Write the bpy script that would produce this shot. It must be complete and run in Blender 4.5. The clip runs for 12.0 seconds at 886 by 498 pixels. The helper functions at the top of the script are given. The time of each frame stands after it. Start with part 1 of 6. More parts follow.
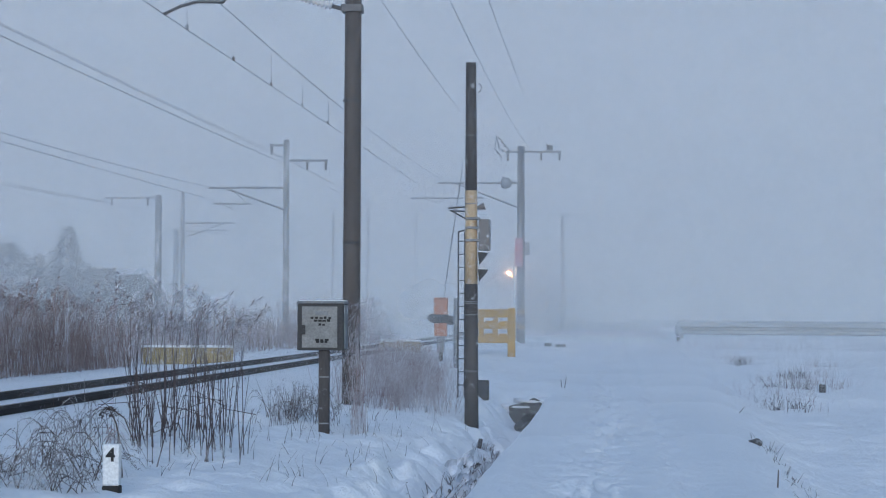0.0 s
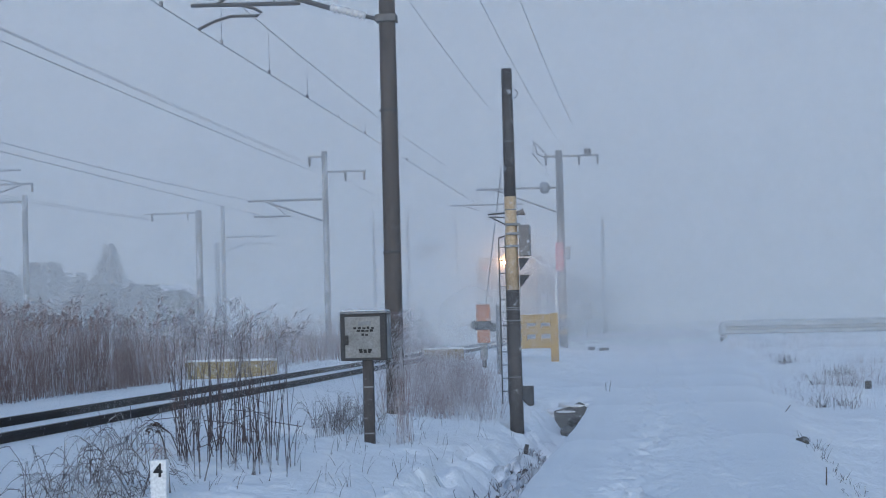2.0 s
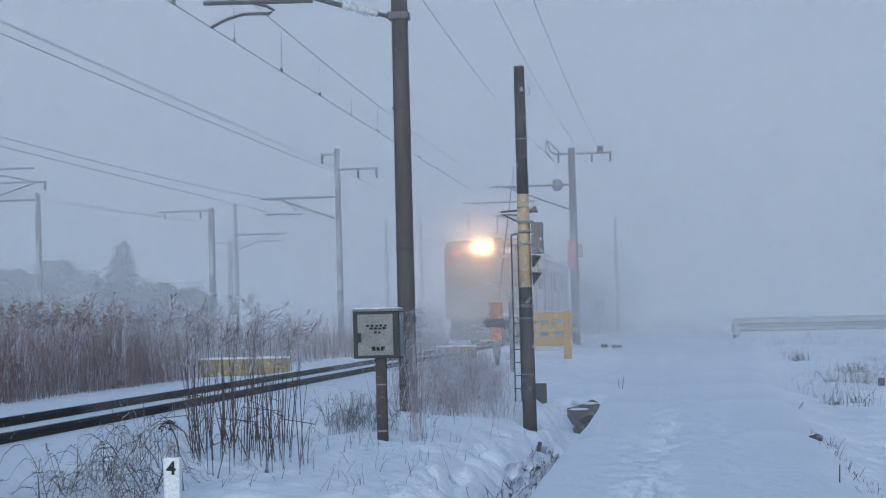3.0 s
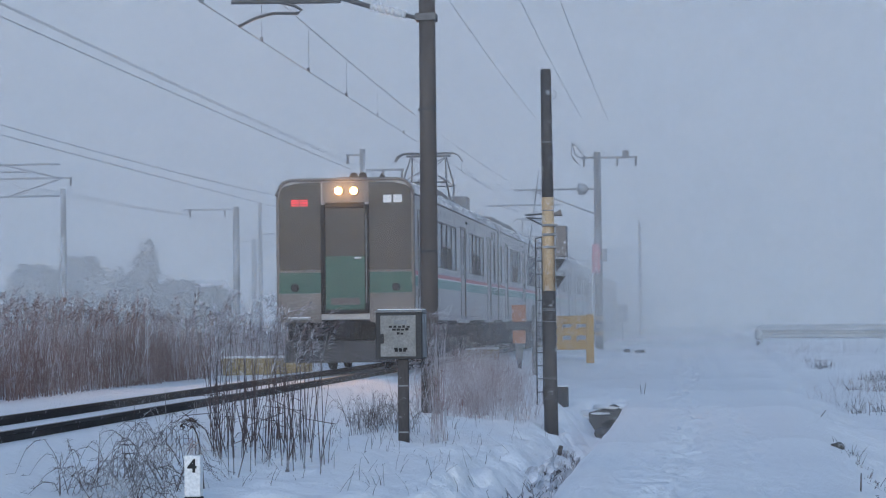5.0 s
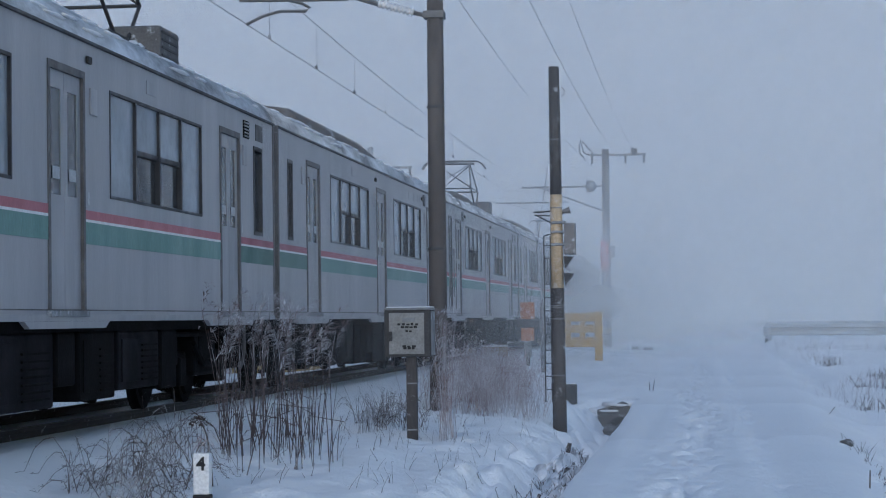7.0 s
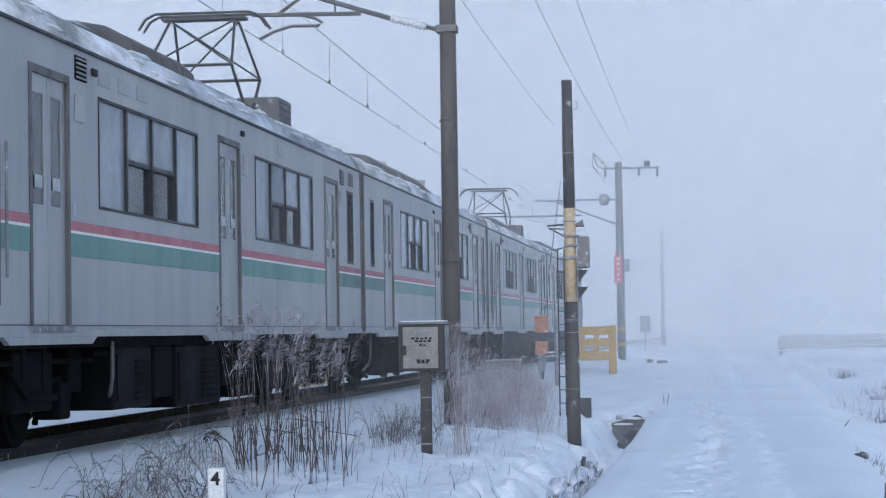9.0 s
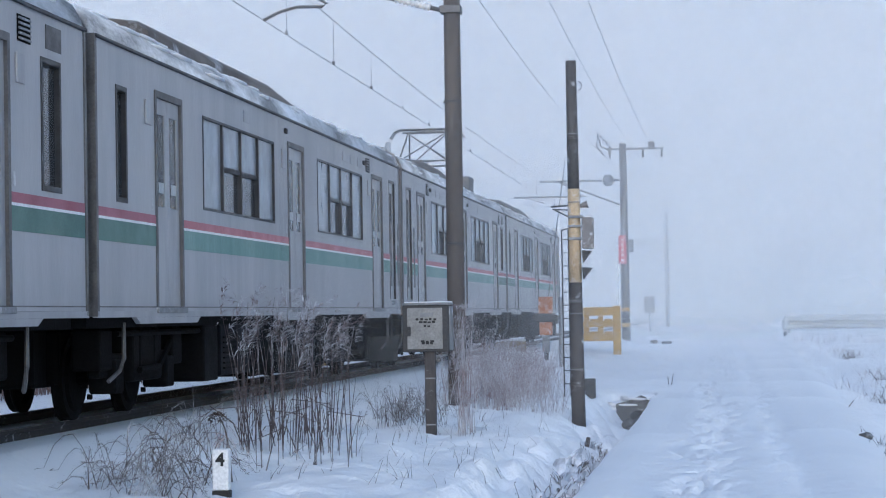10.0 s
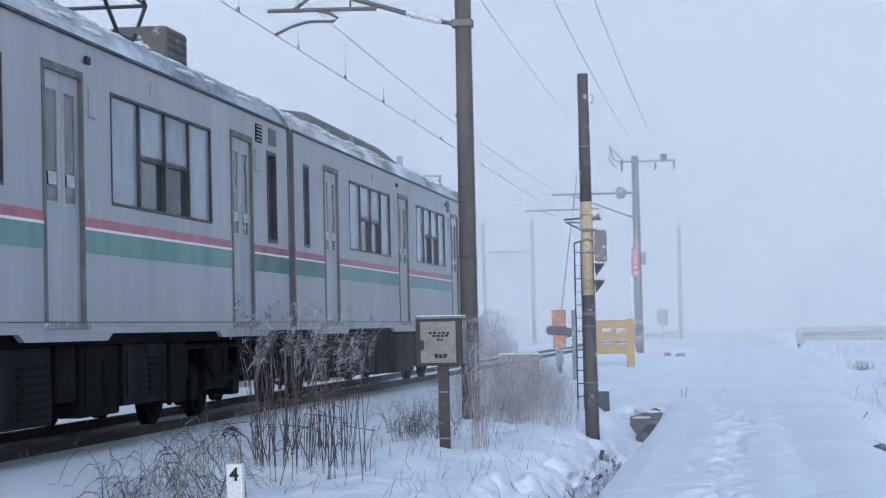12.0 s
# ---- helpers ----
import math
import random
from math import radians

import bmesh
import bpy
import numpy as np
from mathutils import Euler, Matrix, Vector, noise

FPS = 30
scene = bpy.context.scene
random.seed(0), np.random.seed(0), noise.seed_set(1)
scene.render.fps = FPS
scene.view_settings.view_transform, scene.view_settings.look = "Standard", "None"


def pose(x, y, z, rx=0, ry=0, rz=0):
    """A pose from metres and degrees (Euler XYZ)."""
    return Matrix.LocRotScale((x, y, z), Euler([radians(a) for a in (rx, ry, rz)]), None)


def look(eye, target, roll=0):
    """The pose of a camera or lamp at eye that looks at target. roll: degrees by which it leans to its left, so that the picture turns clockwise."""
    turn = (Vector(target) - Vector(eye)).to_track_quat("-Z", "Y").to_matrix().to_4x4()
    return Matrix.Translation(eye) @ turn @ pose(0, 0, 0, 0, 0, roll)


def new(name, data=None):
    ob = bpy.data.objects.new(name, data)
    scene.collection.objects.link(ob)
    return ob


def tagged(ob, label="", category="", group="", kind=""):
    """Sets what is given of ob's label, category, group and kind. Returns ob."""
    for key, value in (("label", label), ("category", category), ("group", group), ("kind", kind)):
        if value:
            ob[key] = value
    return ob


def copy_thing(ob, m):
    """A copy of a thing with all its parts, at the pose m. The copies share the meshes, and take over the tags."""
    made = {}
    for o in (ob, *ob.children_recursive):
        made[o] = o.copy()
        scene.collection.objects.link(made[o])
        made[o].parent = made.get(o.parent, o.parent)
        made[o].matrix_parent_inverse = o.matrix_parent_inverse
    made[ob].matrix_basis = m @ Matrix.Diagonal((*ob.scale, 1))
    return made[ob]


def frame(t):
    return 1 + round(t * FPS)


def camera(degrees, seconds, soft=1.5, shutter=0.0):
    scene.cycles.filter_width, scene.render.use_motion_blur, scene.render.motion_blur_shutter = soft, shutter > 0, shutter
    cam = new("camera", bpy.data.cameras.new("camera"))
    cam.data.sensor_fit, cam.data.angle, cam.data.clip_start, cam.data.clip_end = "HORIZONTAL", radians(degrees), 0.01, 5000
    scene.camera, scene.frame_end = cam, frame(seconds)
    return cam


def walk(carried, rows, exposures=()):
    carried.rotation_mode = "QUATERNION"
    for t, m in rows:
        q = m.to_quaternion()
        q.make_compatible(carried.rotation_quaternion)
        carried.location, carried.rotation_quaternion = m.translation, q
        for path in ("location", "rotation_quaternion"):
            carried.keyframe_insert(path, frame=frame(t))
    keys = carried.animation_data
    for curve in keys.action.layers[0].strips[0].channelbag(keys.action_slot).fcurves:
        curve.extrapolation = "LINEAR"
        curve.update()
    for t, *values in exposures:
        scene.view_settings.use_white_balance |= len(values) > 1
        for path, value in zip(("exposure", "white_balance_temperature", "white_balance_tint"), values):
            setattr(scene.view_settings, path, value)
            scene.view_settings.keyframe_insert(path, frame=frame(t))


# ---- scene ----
# ---- camera ----
EYE = Vector((0.0, 0.0, 1.55))
FOV = 22.3


def aim(yaw, pitch, roll):
    a, b = radians(yaw), radians(pitch)
    way = Vector((-math.sin(a) * math.cos(b), math.cos(a) * math.cos(b), math.sin(b)))
    return look(EYE, EYE + way * 50.0, roll)


cam = camera(FOV, 12.0, soft=1.1, shutter=0.0)
TURNS = [
    (0.0, 4.377, 1.637, 0.175), (0.5, 4.294, 2.37, -0.397), (1.0, 4.476, 1.906, -1.339), (1.5, 5.27, 1.492, -1.869),
    (2.0, 5.409, 1.835, -1.459), (2.5, 5.305, 1.703, -1.404), (3.0, 5.733, 1.781, -1.515), (3.5, 6.198, 1.678, -1.014),
    (3.7, 6.187, 1.833, -0.953), (5.3, 6.39, 1.84, -0.56), (5.5, 6.425, 1.816, -0.574), (6.0, 6.261, 1.828, -0.758),
    (6.5, 6.441, 1.756, -0.807), (7.0, 6.558, 1.782, -0.698), (7.2, 6.58, 1.8, -0.71), (8.8, 6.87, 2.08, -0.9), (9.0, 6.898, 2.142, -0.917), (9.5, 6.9, 1.871, -0.95),
    (10.0, 7.015, 1.658, -0.975), (10.5, 7.083, 1.456, -1.1), (11.0, 7.185, 1.69, -1.305), (11.5, 7.362, 1.955, -1.363),
    (12.0, 7.332, 2.011, -1.291)]
walk(cam, [(t, aim(a, b, c)) for t, a, b, c in TURNS],
     exposures=[(0.0, 0.58, 5850, 10), (5.5, 0.55, 5850, 11), (6.5, 0.5, 5850, 11), (7.2, 0.55, 5850, 11), (9.0, 1.12, 6050, 13), (10.0, 1.17, 6100, 13), (12.0, 1.2, 6100, 13)])

# ---- light ----
scene.cycles.transparent_max_bounces = 90
scene.cycles.max_bounces, scene.cycles.diffuse_bounces = 5, 3
SUN_UP, SUN_TURN = radians(20), radians(181)
world = bpy.data.worlds.new("world")
scene.world = world
world.use_nodes = True
wn = world.node_tree.nodes
sky = wn.new("ShaderNodeTexSky")
sky.sky_type, sky.sun_disc = "NISHITA", False
sky.sun_elevation, sky.sun_rotation = SUN_UP, SUN_TURN
sky.air_density, sky.dust_density, sky.ozone_density = 1.4, 0.4, 3.0
wn["Background"].inputs["Strength"].default_value = 0.1
world.node_tree.links.new(sky.outputs["Color"], wn["Background"].inputs["Color"])
sun = new("sun", bpy.data.lights.new("sun", "SUN"))
sun.data.energy, sun.data.angle, sun.data.color = 0.56, radians(30), (0.98, 0.96, 0.97)
sun.matrix_world = look((0, 0, 40), (-math.sin(SUN_TURN) * -40, math.cos(SUN_TURN) * -40, 40 - 40 * math.tan(SUN_UP)))


# ---- materials ----
def ramp(nt, fac, stops):
    r = nt.nodes.new("ShaderNodeValToRGB")
    while len(r.color_ramp.elements) < len(stops):
        r.color_ramp.elements.new(0.5)
    for e, (p, c) in zip(r.color_ramp.elements, stops):
        e.position, e.color = p, (*c, 1)
    nt.links.new(fac, r.inputs["Fac"])
    return r.outputs["Color"]


def noise_tex(nt, scale, detail=4.0, rough=0.6, stretch=None, coords="Object"):
    tc = nt.nodes.new("ShaderNodeTexCoord")
    n = nt.nodes.new("ShaderNodeTexNoise")
    n.inputs["Scale"].default_value, n.inputs["Detail"].default_value, n.inputs["Roughness"].default_value = scale, detail, rough
    src = tc.outputs[coords]
    if stretch:
        m = nt.nodes.new("ShaderNodeMapping")
        m.inputs["Scale"].default_value = stretch
        nt.links.new(src, m.inputs["Vector"])
        src = m.outputs["Vector"]
    nt.links.new(src, n.inputs["Vector"])
    return n.outputs["Fac"]


def mixc(nt, fac, a, b):
    m = nt.nodes.new("ShaderNodeMix")
    m.data_type = "RGBA"
    for sock, v in ((m.inputs[0], fac), (m.inputs[6], a), (m.inputs[7], b)):
        if isinstance(v, bpy.types.NodeSocket):
            nt.links.new(v, sock)
        elif isinstance(v, float):
            sock.default_value = v
        else:
            sock.default_value = (*v, 1)
    return m.outputs[2]


def surface(name, col, col2=None, scale=6.0, rough=0.7, metal=0.0, bump=0.1, fine=40.0, stretch=None, frost=0.0, frost_scale=9.0,
            frost_stretch=None, vary=0.0, spec=0.4, grain=0.2):
    """A worn surface: two colours in a coarse noise, a fine grain, a bump, and rime on part of it."""
    m = bpy.data.materials.new(name)
    m.use_nodes = True
    nt = m.node_tree
    b = nt.nodes["Principled BSDF"]
    col2 = col2 or tuple(c * 0.72 for c in col)
    n1 = noise_tex(nt, scale, stretch=stretch)
    n2 = noise_tex(nt, fine, 3.0, stretch=stretch)
    f = ramp(nt, n1, [(0.35, (0, 0, 0)), (0.65, (1, 1, 1))])
    c = mixc(nt, f, col, col2)
    g = ramp(nt, n2, [(0.3, (1 - grain,) * 3), (0.7, (1 + 0.6 * grain,) * 3)])
    mul = nt.nodes.new("ShaderNodeMix")
    mul.data_type, mul.blend_type = "RGBA", "MULTIPLY"
    mul.inputs[0].default_value = 1.0
    nt.links.new(c, mul.inputs[6]), nt.links.new(g, mul.inputs[7])
    c = mul.outputs[2]
    if vary:
        oi = nt.nodes.new("ShaderNodeObjectInfo")
        c = mixc(nt, ramp(nt, oi.outputs["Random"], [(0, (0, 0, 0)), (1, (vary, vary, vary))]), c, (0.5, 0.48, 0.45))
    if frost:
        nf = noise_tex(nt, frost_scale, 6.0, 0.7, stretch=frost_stretch)
        k = ramp(nt, nf, [(max(0.0, 0.62 - frost * 0.5), (0, 0, 0)), (min(1.0, 0.8 - frost * 0.3), (1, 1, 1))])
        c = mixc(nt, k, c, (0.8, 0.82, 0.86))
    nt.links.new(c, b.inputs["Base Color"])
    b.inputs["Metallic"].default_value = metal
    b.inputs["Specular IOR Level"].default_value = spec
    rr = ramp(nt, n1, [(0.3, (rough * 0.85,) * 3), (0.7, (min(1, rough * 1.15),) * 3)])
    nt.links.new(rr, b.inputs["Roughness"])
    if bump:
        bp = nt.nodes.new("ShaderNodeBump")
        bp.inputs["Strength"].default_value, bp.inputs["Distance"].default_value = bump, 0.02
        nt.links.new(n2, bp.inputs["Height"])
        nt.links.new(bp.outputs["Normal"], b.inputs["Normal"])
    return m


def glowing(name, col, strength):
    m = bpy.data.materials.new(name)
    m.use_nodes = True
    b = m.node_tree.nodes["Principled BSDF"]
    b.inputs["Base Color"].default_value = (*col, 1)
    b.inputs["Emission Color"].default_value = (*col, 1)
    b.inputs["Emission Strength"].default_value = strength
    return m


def pane_material(name, tint, gloss, frost):
    """Window glass: a tinted clear pane with a mirror film and some rime."""
    m = bpy.data.materials.new(name)
    m.use_nodes = True
    nt = m.node_tree
    nt.nodes.remove(nt.nodes["Principled BSDF"])
    tr, gl, df = (nt.nodes.new("ShaderNodeBsdf" + k) for k in ("Transparent", "Glossy", "Diffuse"))
    tr.inputs["Color"].default_value = (*tint, 1)
    gl.inputs["Color"].default_value = (0.9, 0.93, 0.96, 1)
    gl.inputs["Roughness"].default_value = 0.08
    df.inputs["Color"].default_value = (0.7, 0.73, 0.78, 1)
    a, b = nt.nodes.new("ShaderNodeMixShader"), nt.nodes.new("ShaderNodeMixShader")
    fr = nt.nodes.new("ShaderNodeFresnel")
    fr.inputs["IOR"].default_value = gloss
    nt.links.new(fr.outputs["Fac"], a.inputs[0])
    nt.links.new(tr.outputs[0], a.inputs[1]), nt.links.new(gl.outputs[0], a.inputs[2])
    k = ramp(nt, noise_tex(nt, 3.0, 6.0), [(0.35, (frost * 0.85,) * 3), (0.7, (min(1, frost * 1.15),) * 3)])
    nt.links.new(k, b.inputs[0])
    nt.links.new(a.outputs[0], b.inputs[1]), nt.links.new(df.outputs[0], b.inputs[2])
    nt.links.new(b.outputs[0], nt.nodes["Material Output"].inputs[0])
    return m


def mist_material(name, density, scale, colour=(0.95, 0.95, 0.95), low=0.75, high=1.25, fade=None):
    """Thin suspended droplets: most light goes straight through, the rest is scattered both ways."""
    m = bpy.data.materials.new(name)
    m.use_nodes = True
    nt = m.node_tree
    nt.nodes.remove(nt.nodes["Principled BSDF"])
    tr, df, tl = (nt.nodes.new("ShaderNodeBsdf" + k) for k in ("Transparent", "Diffuse", "Translucent"))
    for n in (df, tl):
        n.inputs["Color"].default_value = (*colour, 1)
    both, out = nt.nodes.new("ShaderNodeMixShader"), nt.nodes.new("ShaderNodeMixShader")
    both.inputs[0].default_value = 0.5
    nt.links.new(df.outputs[0], both.inputs[1]), nt.links.new(tl.outputs[0], both.inputs[2])
    k = ramp(nt, noise_tex(nt, scale, 3.0, 0.5, stretch=(1, 1, 2.5)), [(0.3, (density * low,) * 3), (0.7, (density * high,) * 3)])
    if fade:
        tc, sep, mp = nt.nodes.new("ShaderNodeTexCoord"), nt.nodes.new("ShaderNodeSeparateXYZ"), nt.nodes.new("ShaderNodeMapRange")
        nt.links.new(tc.outputs["Generated"], sep.inputs[0])
        gr = nt.nodes.new("ShaderNodeTexGradient")
        gr.gradient_type = "SPHERICAL"
        mapn = nt.nodes.new("ShaderNodeMapping")
        mapn.inputs["Location"].default_value, mapn.inputs["Scale"].default_value = fade[0], fade[1]
        nt.links.new(tc.outputs["Object"], mapn.inputs["Vector"])
        nt.links.new(mapn.outputs[0], gr.inputs["Vector"])
        mm = nt.nodes.new("ShaderNodeMath")
        mm.operation = "MULTIPLY"
        nt.links.new(k, mm.inputs[0]), nt.links.new(gr.outputs["Fac"], mm.inputs[1])
        k = mm.outputs[0]
        nt.nodes.remove(sep), nt.nodes.remove(mp)
    nt.links.new(k, out.inputs[0])
    nt.links.new(tr.outputs[0], out.inputs[1]), nt.links.new(both.outputs[0], out.inputs[2])
    nt.links.new(out.outputs[0], nt.nodes["Material Output"].inputs[0])
    return m


def snow_material():
    m = bpy.data.materials.new("snow")
    m.use_nodes = True
    nt = m.node_tree
    b = nt.nodes["Principled BSDF"]
    n1, n2, n3 = noise_tex(nt, 0.35, 5.0), noise_tex(nt, 9.0, 6.0, 0.65), noise_tex(nt, 90.0, 3.0)
    nt.links.new(ramp(nt, n1, [(0.3, (0.88, 0.89, 0.91)), (0.7, (0.93, 0.935, 0.945))]), b.inputs["Base Color"])
    b.inputs["Roughness"].default_value = 0.75
    b.inputs["Specular IOR Level"].default_value = 0.25
    b1, b2 = nt.nodes.new("ShaderNodeBump"), nt.nodes.new("ShaderNodeBump")
    b1.inputs["Strength"].default_value, b1.inputs["Distance"].default_value = 0.8, 0.06
    b2.inputs["Strength"].default_value, b2.inputs["Distance"].default_value = 0.35, 0.012
    nt.links.new(n2, b1.inputs["Height"]), nt.links.new(n3, b2.inputs["Height"])
    nt.links.new(b1.outputs[0], b2.inputs["Normal"]), nt.links.new(b2.outputs[0], b.inputs["Normal"])
    return m


SNOW = snow_material()
STEEL = surface("stainless_steel", (0.37, 0.37, 0.385), (0.325, 0.325, 0.34), 1.6, 0.46, 0.3, 0.01, 60, (1, 1.0, 0.18), grain=0.06)
ROOF = surface("roof_grey", (0.24, 0.25, 0.26), (0.18, 0.185, 0.195), 2.0, 0.7, 0.0, 0.12, 30, None, 0.5, 1.3, (1, 0.35, 1))
ROOFBOX = surface("roof_box_grey", (0.13, 0.125, 0.125), (0.09, 0.088, 0.09), 3, 0.7, 0.1, 0.1, frost=0.06)
HUMP = surface("roof_unit_brown", (0.15, 0.125, 0.11), (0.10, 0.088, 0.08), 1.5, 0.8, 0.0, 0.15, 30, None, 0.10, 1.5)
GREEN = surface("green_stripe", (0.14, 0.28, 0.25), (0.11, 0.24, 0.21), 1.6, 0.5, 0.0, 0.02, 60, (1, 1, 0.2))
CLEANGREEN = surface("clean_green_stripe", (0.045, 0.15, 0.12), (0.035, 0.12, 0.10), 2.0, 0.45, 0.0, 0.02, 60)
CLEANRED = surface("clean_red_stripe", (0.34, 0.07, 0.11), (0.28, 0.06, 0.09), 2.0, 0.45, 0.0, 0.02, 60)
DEEPGREEN = surface("front_green", (0.010, 0.095, 0.070), (0.008, 0.075, 0.055), 2.0, 0.35, 0.0, 0.02, 60, None, 0.05, 3)
RED = surface("red_stripe", (0.48, 0.15, 0.18), (0.40, 0.12, 0.14), 2.0, 0.5, 0.0, 0.02, 60, (1, 1, 0.3))
WHITE = surface("white_paint", (0.80, 0.80, 0.80), (0.72, 0.72, 0.72), 4, 0.5, 0.0, 0.02)
LABELGREY = surface("label_grey", (0.5, 0.51, 0.52), (0.4, 0.41, 0.42), 14, 0.5, 0.0, 0.02)
BLACK = surface("black_panel", (0.016, 0.017, 0.02), (0.025, 0.026, 0.03), 2.0, 0.25, 0.0, 0.01, 60)
BEIGE = surface("front_beige", (0.21, 0.182, 0.168), (0.16, 0.138, 0.128), 1.6, 0.55, 0.0, 0.03, 40, None, grain=0.08)
FRAMEGREY = surface("window_frame_metal", (0.045, 0.047, 0.052), (0.03, 0.03, 0.034), 4, 0.5, 0.4, 0.02)
DOORSTEEL = surface("door_steel", (0.37, 0.37, 0.385), (0.31, 0.31, 0.325), 2.2, 0.45, 0.3, 0.01, 60, (1, 1.0, 0.2), grain=0.06)
DOORFRAME = surface("door_frame_grey", (0.13, 0.125, 0.125), (0.09, 0.085, 0.085), 4, 0.55, 0.2, 0.02)
OLDYELLOW = surface("faded_board_yellow", (0.36, 0.27, 0.11), (0.28, 0.20, 0.09), 2, 0.8, 0.0, 0.15, frost=0.12)
PLOUGH = surface("plough_grey", (0.075, 0.073, 0.075), (0.05, 0.048, 0.05), 3, 0.75, 0.1, 0.1)
RUBBER = surface("black_rubber", (0.02, 0.02, 0.022), (0.035, 0.033, 0.03), 6, 0.8, 0.0, 0.1)
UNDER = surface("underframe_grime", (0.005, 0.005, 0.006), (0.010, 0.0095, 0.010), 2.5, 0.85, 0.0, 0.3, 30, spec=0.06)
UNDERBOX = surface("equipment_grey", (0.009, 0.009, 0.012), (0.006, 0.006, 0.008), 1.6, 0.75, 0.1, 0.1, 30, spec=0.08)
SEAT = surface("seat_cloth", (0.05, 0.05, 0.09), (0.04, 0.04, 0.07), 8, 0.95)
INSIDE = surface("interior_panel", (0.45, 0.44, 0.42), (0.38, 0.37, 0.36), 2, 0.7)
PANE = pane_material("coach_pane", (0.62, 0.66, 0.72), 1.5, 0.3)
SASH = pane_material("sash_pane", (0.22, 0.23, 0.27), 1.5, 0.05)
CABGLASS = pane_material("cab_glass", (0.20, 0.21, 0.24), 1.5, 0.03)
FLOWERHEAD = surface("dry_flower_head", (0.10, 0.07, 0.058), (0.065, 0.045, 0.04), 20, 0.95, 0.0, 0.0, frost=0.1, frost_scale=20)
HEADLIGHT = glowing("headlight_bulb", (1.0, 0.50, 0.17), 4600.0)
LAMPGLOW = glowing("headlight_reflector", (1.0, 0.58, 0.22), 2.6)
LEDRED = glowing("led_red", (1.0, 0.05, 0.06), 0.45)
RAILSTEEL = surface("rusted_rail", (0.018, 0.016, 0.017), (0.032, 0.027, 0.026), 3, 0.75, 0.2, 0.2, 40, (1, 0.2, 1), 0.03, 6)
RAILTOP = surface("rail_head", (0.18, 0.17, 0.17), (0.12, 0.11, 0.11), 2, 0.35, 0.8, 0.02)
POLE = surface("weathered_pole", (0.115, 0.095, 0.085), (0.075, 0.064, 0.06), 3.5, 0.9, 0.0, 0.3, 45, (1, 1, 0.15), 0.0)
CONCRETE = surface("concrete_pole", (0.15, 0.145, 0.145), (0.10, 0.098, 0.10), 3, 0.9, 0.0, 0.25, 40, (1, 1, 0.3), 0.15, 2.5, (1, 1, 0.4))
# far poles: haze put into the colour as paler concrete, plus rime
FARCONC = surface("haze_pale_rimed_concrete", (0.25, 0.245, 0.245), (0.18, 0.178, 0.18), 3, 0.9, 0.0, 0.2, 40, (1, 1, 0.3), 0.3, 2.5, (1, 1, 0.4))
DARKPOLE = surface("dark_painted_pole", (0.085, 0.076, 0.074), (0.058, 0.053, 0.053), 4, 0.85, 0.0, 0.25, 40, (1, 1, 0.2), 0.06, 5)
YELLOW = surface("yellow_paint", (0.48, 0.285, 0.055), (0.40, 0.23, 0.05), 3, 0.65, 0.0, 0.1, 40, None, 0.12, 6)
PALEYELLOW = surface("faded_yellow", (0.60, 0.45, 0.28), (0.50, 0.36, 0.22), 3, 0.75, 0.0, 0.15, 40, (1, 1, 0.4), 0.15, 6)
ORANGE = surface("orange_paint", (0.50, 0.20, 0.09), (0.40, 0.155, 0.075), 3, 0.7, 0.0, 0.1, 40, None, 0.16, 8)
GALV = surface("galvanised", (0.26, 0.27, 0.28), (0.18, 0.18, 0.19), 5, 0.6, 0.3, 0.1, 40, None, 0.15, 6)
DARKMETAL = surface("dark_metal", (0.045, 0.046, 0.05), (0.07, 0.068, 0.068), 5, 0.65, 0.2, 0.1)
OLDSTEEL = surface("weathered_steel", (0.15, 0.145, 0.145), (0.10, 0.098, 0.098), 5, 0.65, 0.3, 0.1, 40)
BOXFACE = surface("cabinet_plate", (0.29, 0.285, 0.275), (0.22, 0.215, 0.205), 4, 0.6, 0.0, 0.06, 40)
PORCELAIN = surface("porcelain", (0.72, 0.72, 0.72), (0.6, 0.6, 0.61), 5, 0.25, 0.0, 0.02)
WIRE = surface("wire", (0.03, 0.03, 0.033), (0.05, 0.05, 0.05), 5, 0.6, 0.3, 0.0, frost=0.25, frost_scale=3)
SIGNRED = surface("sign_red", (0.55, 0.05, 0.08), (0.45, 0.05, 0.07), 5, 0.6, 0.0, 0.03, frost=0.2)
CONC = surface("culvert_concrete", (0.13, 0.125, 0.12), (0.08, 0.08, 0.078), 5, 0.9, 0.0, 0.4, frost=0.15)
STRAW = surface("dry_straw", (0.115, 0.085, 0.082), (0.07, 0.052, 0.052), 3, 0.9, 0.0, 0.0, frost=0.24, frost_scale=2.5)
REEDBROWN = surface("brown_reed", (0.25, 0.145, 0.125), (0.15, 0.088, 0.08), 0.5, 0.9, 0.0, 0.0, frost=0.24, frost_scale=1.2)
PLUME = surface("reed_plume", (0.21, 0.15, 0.145), (0.13, 0.095, 0.095), 3, 0.95, 0.0, 0.0, frost=0.42, frost_scale=6)
PINKGRASS = surface("rimed_grass", (0.31, 0.20, 0.19), (0.20, 0.13, 0.125), 1.5, 0.9, 0.0, 0.0, frost=0.45, frost_scale=1.5)
TWIG = surface("dark_twig", (0.07, 0.05, 0.045), (0.12, 0.09, 0.08), 4, 0.9, 0.0, 0.0, frost=0.30, frost_scale=3)
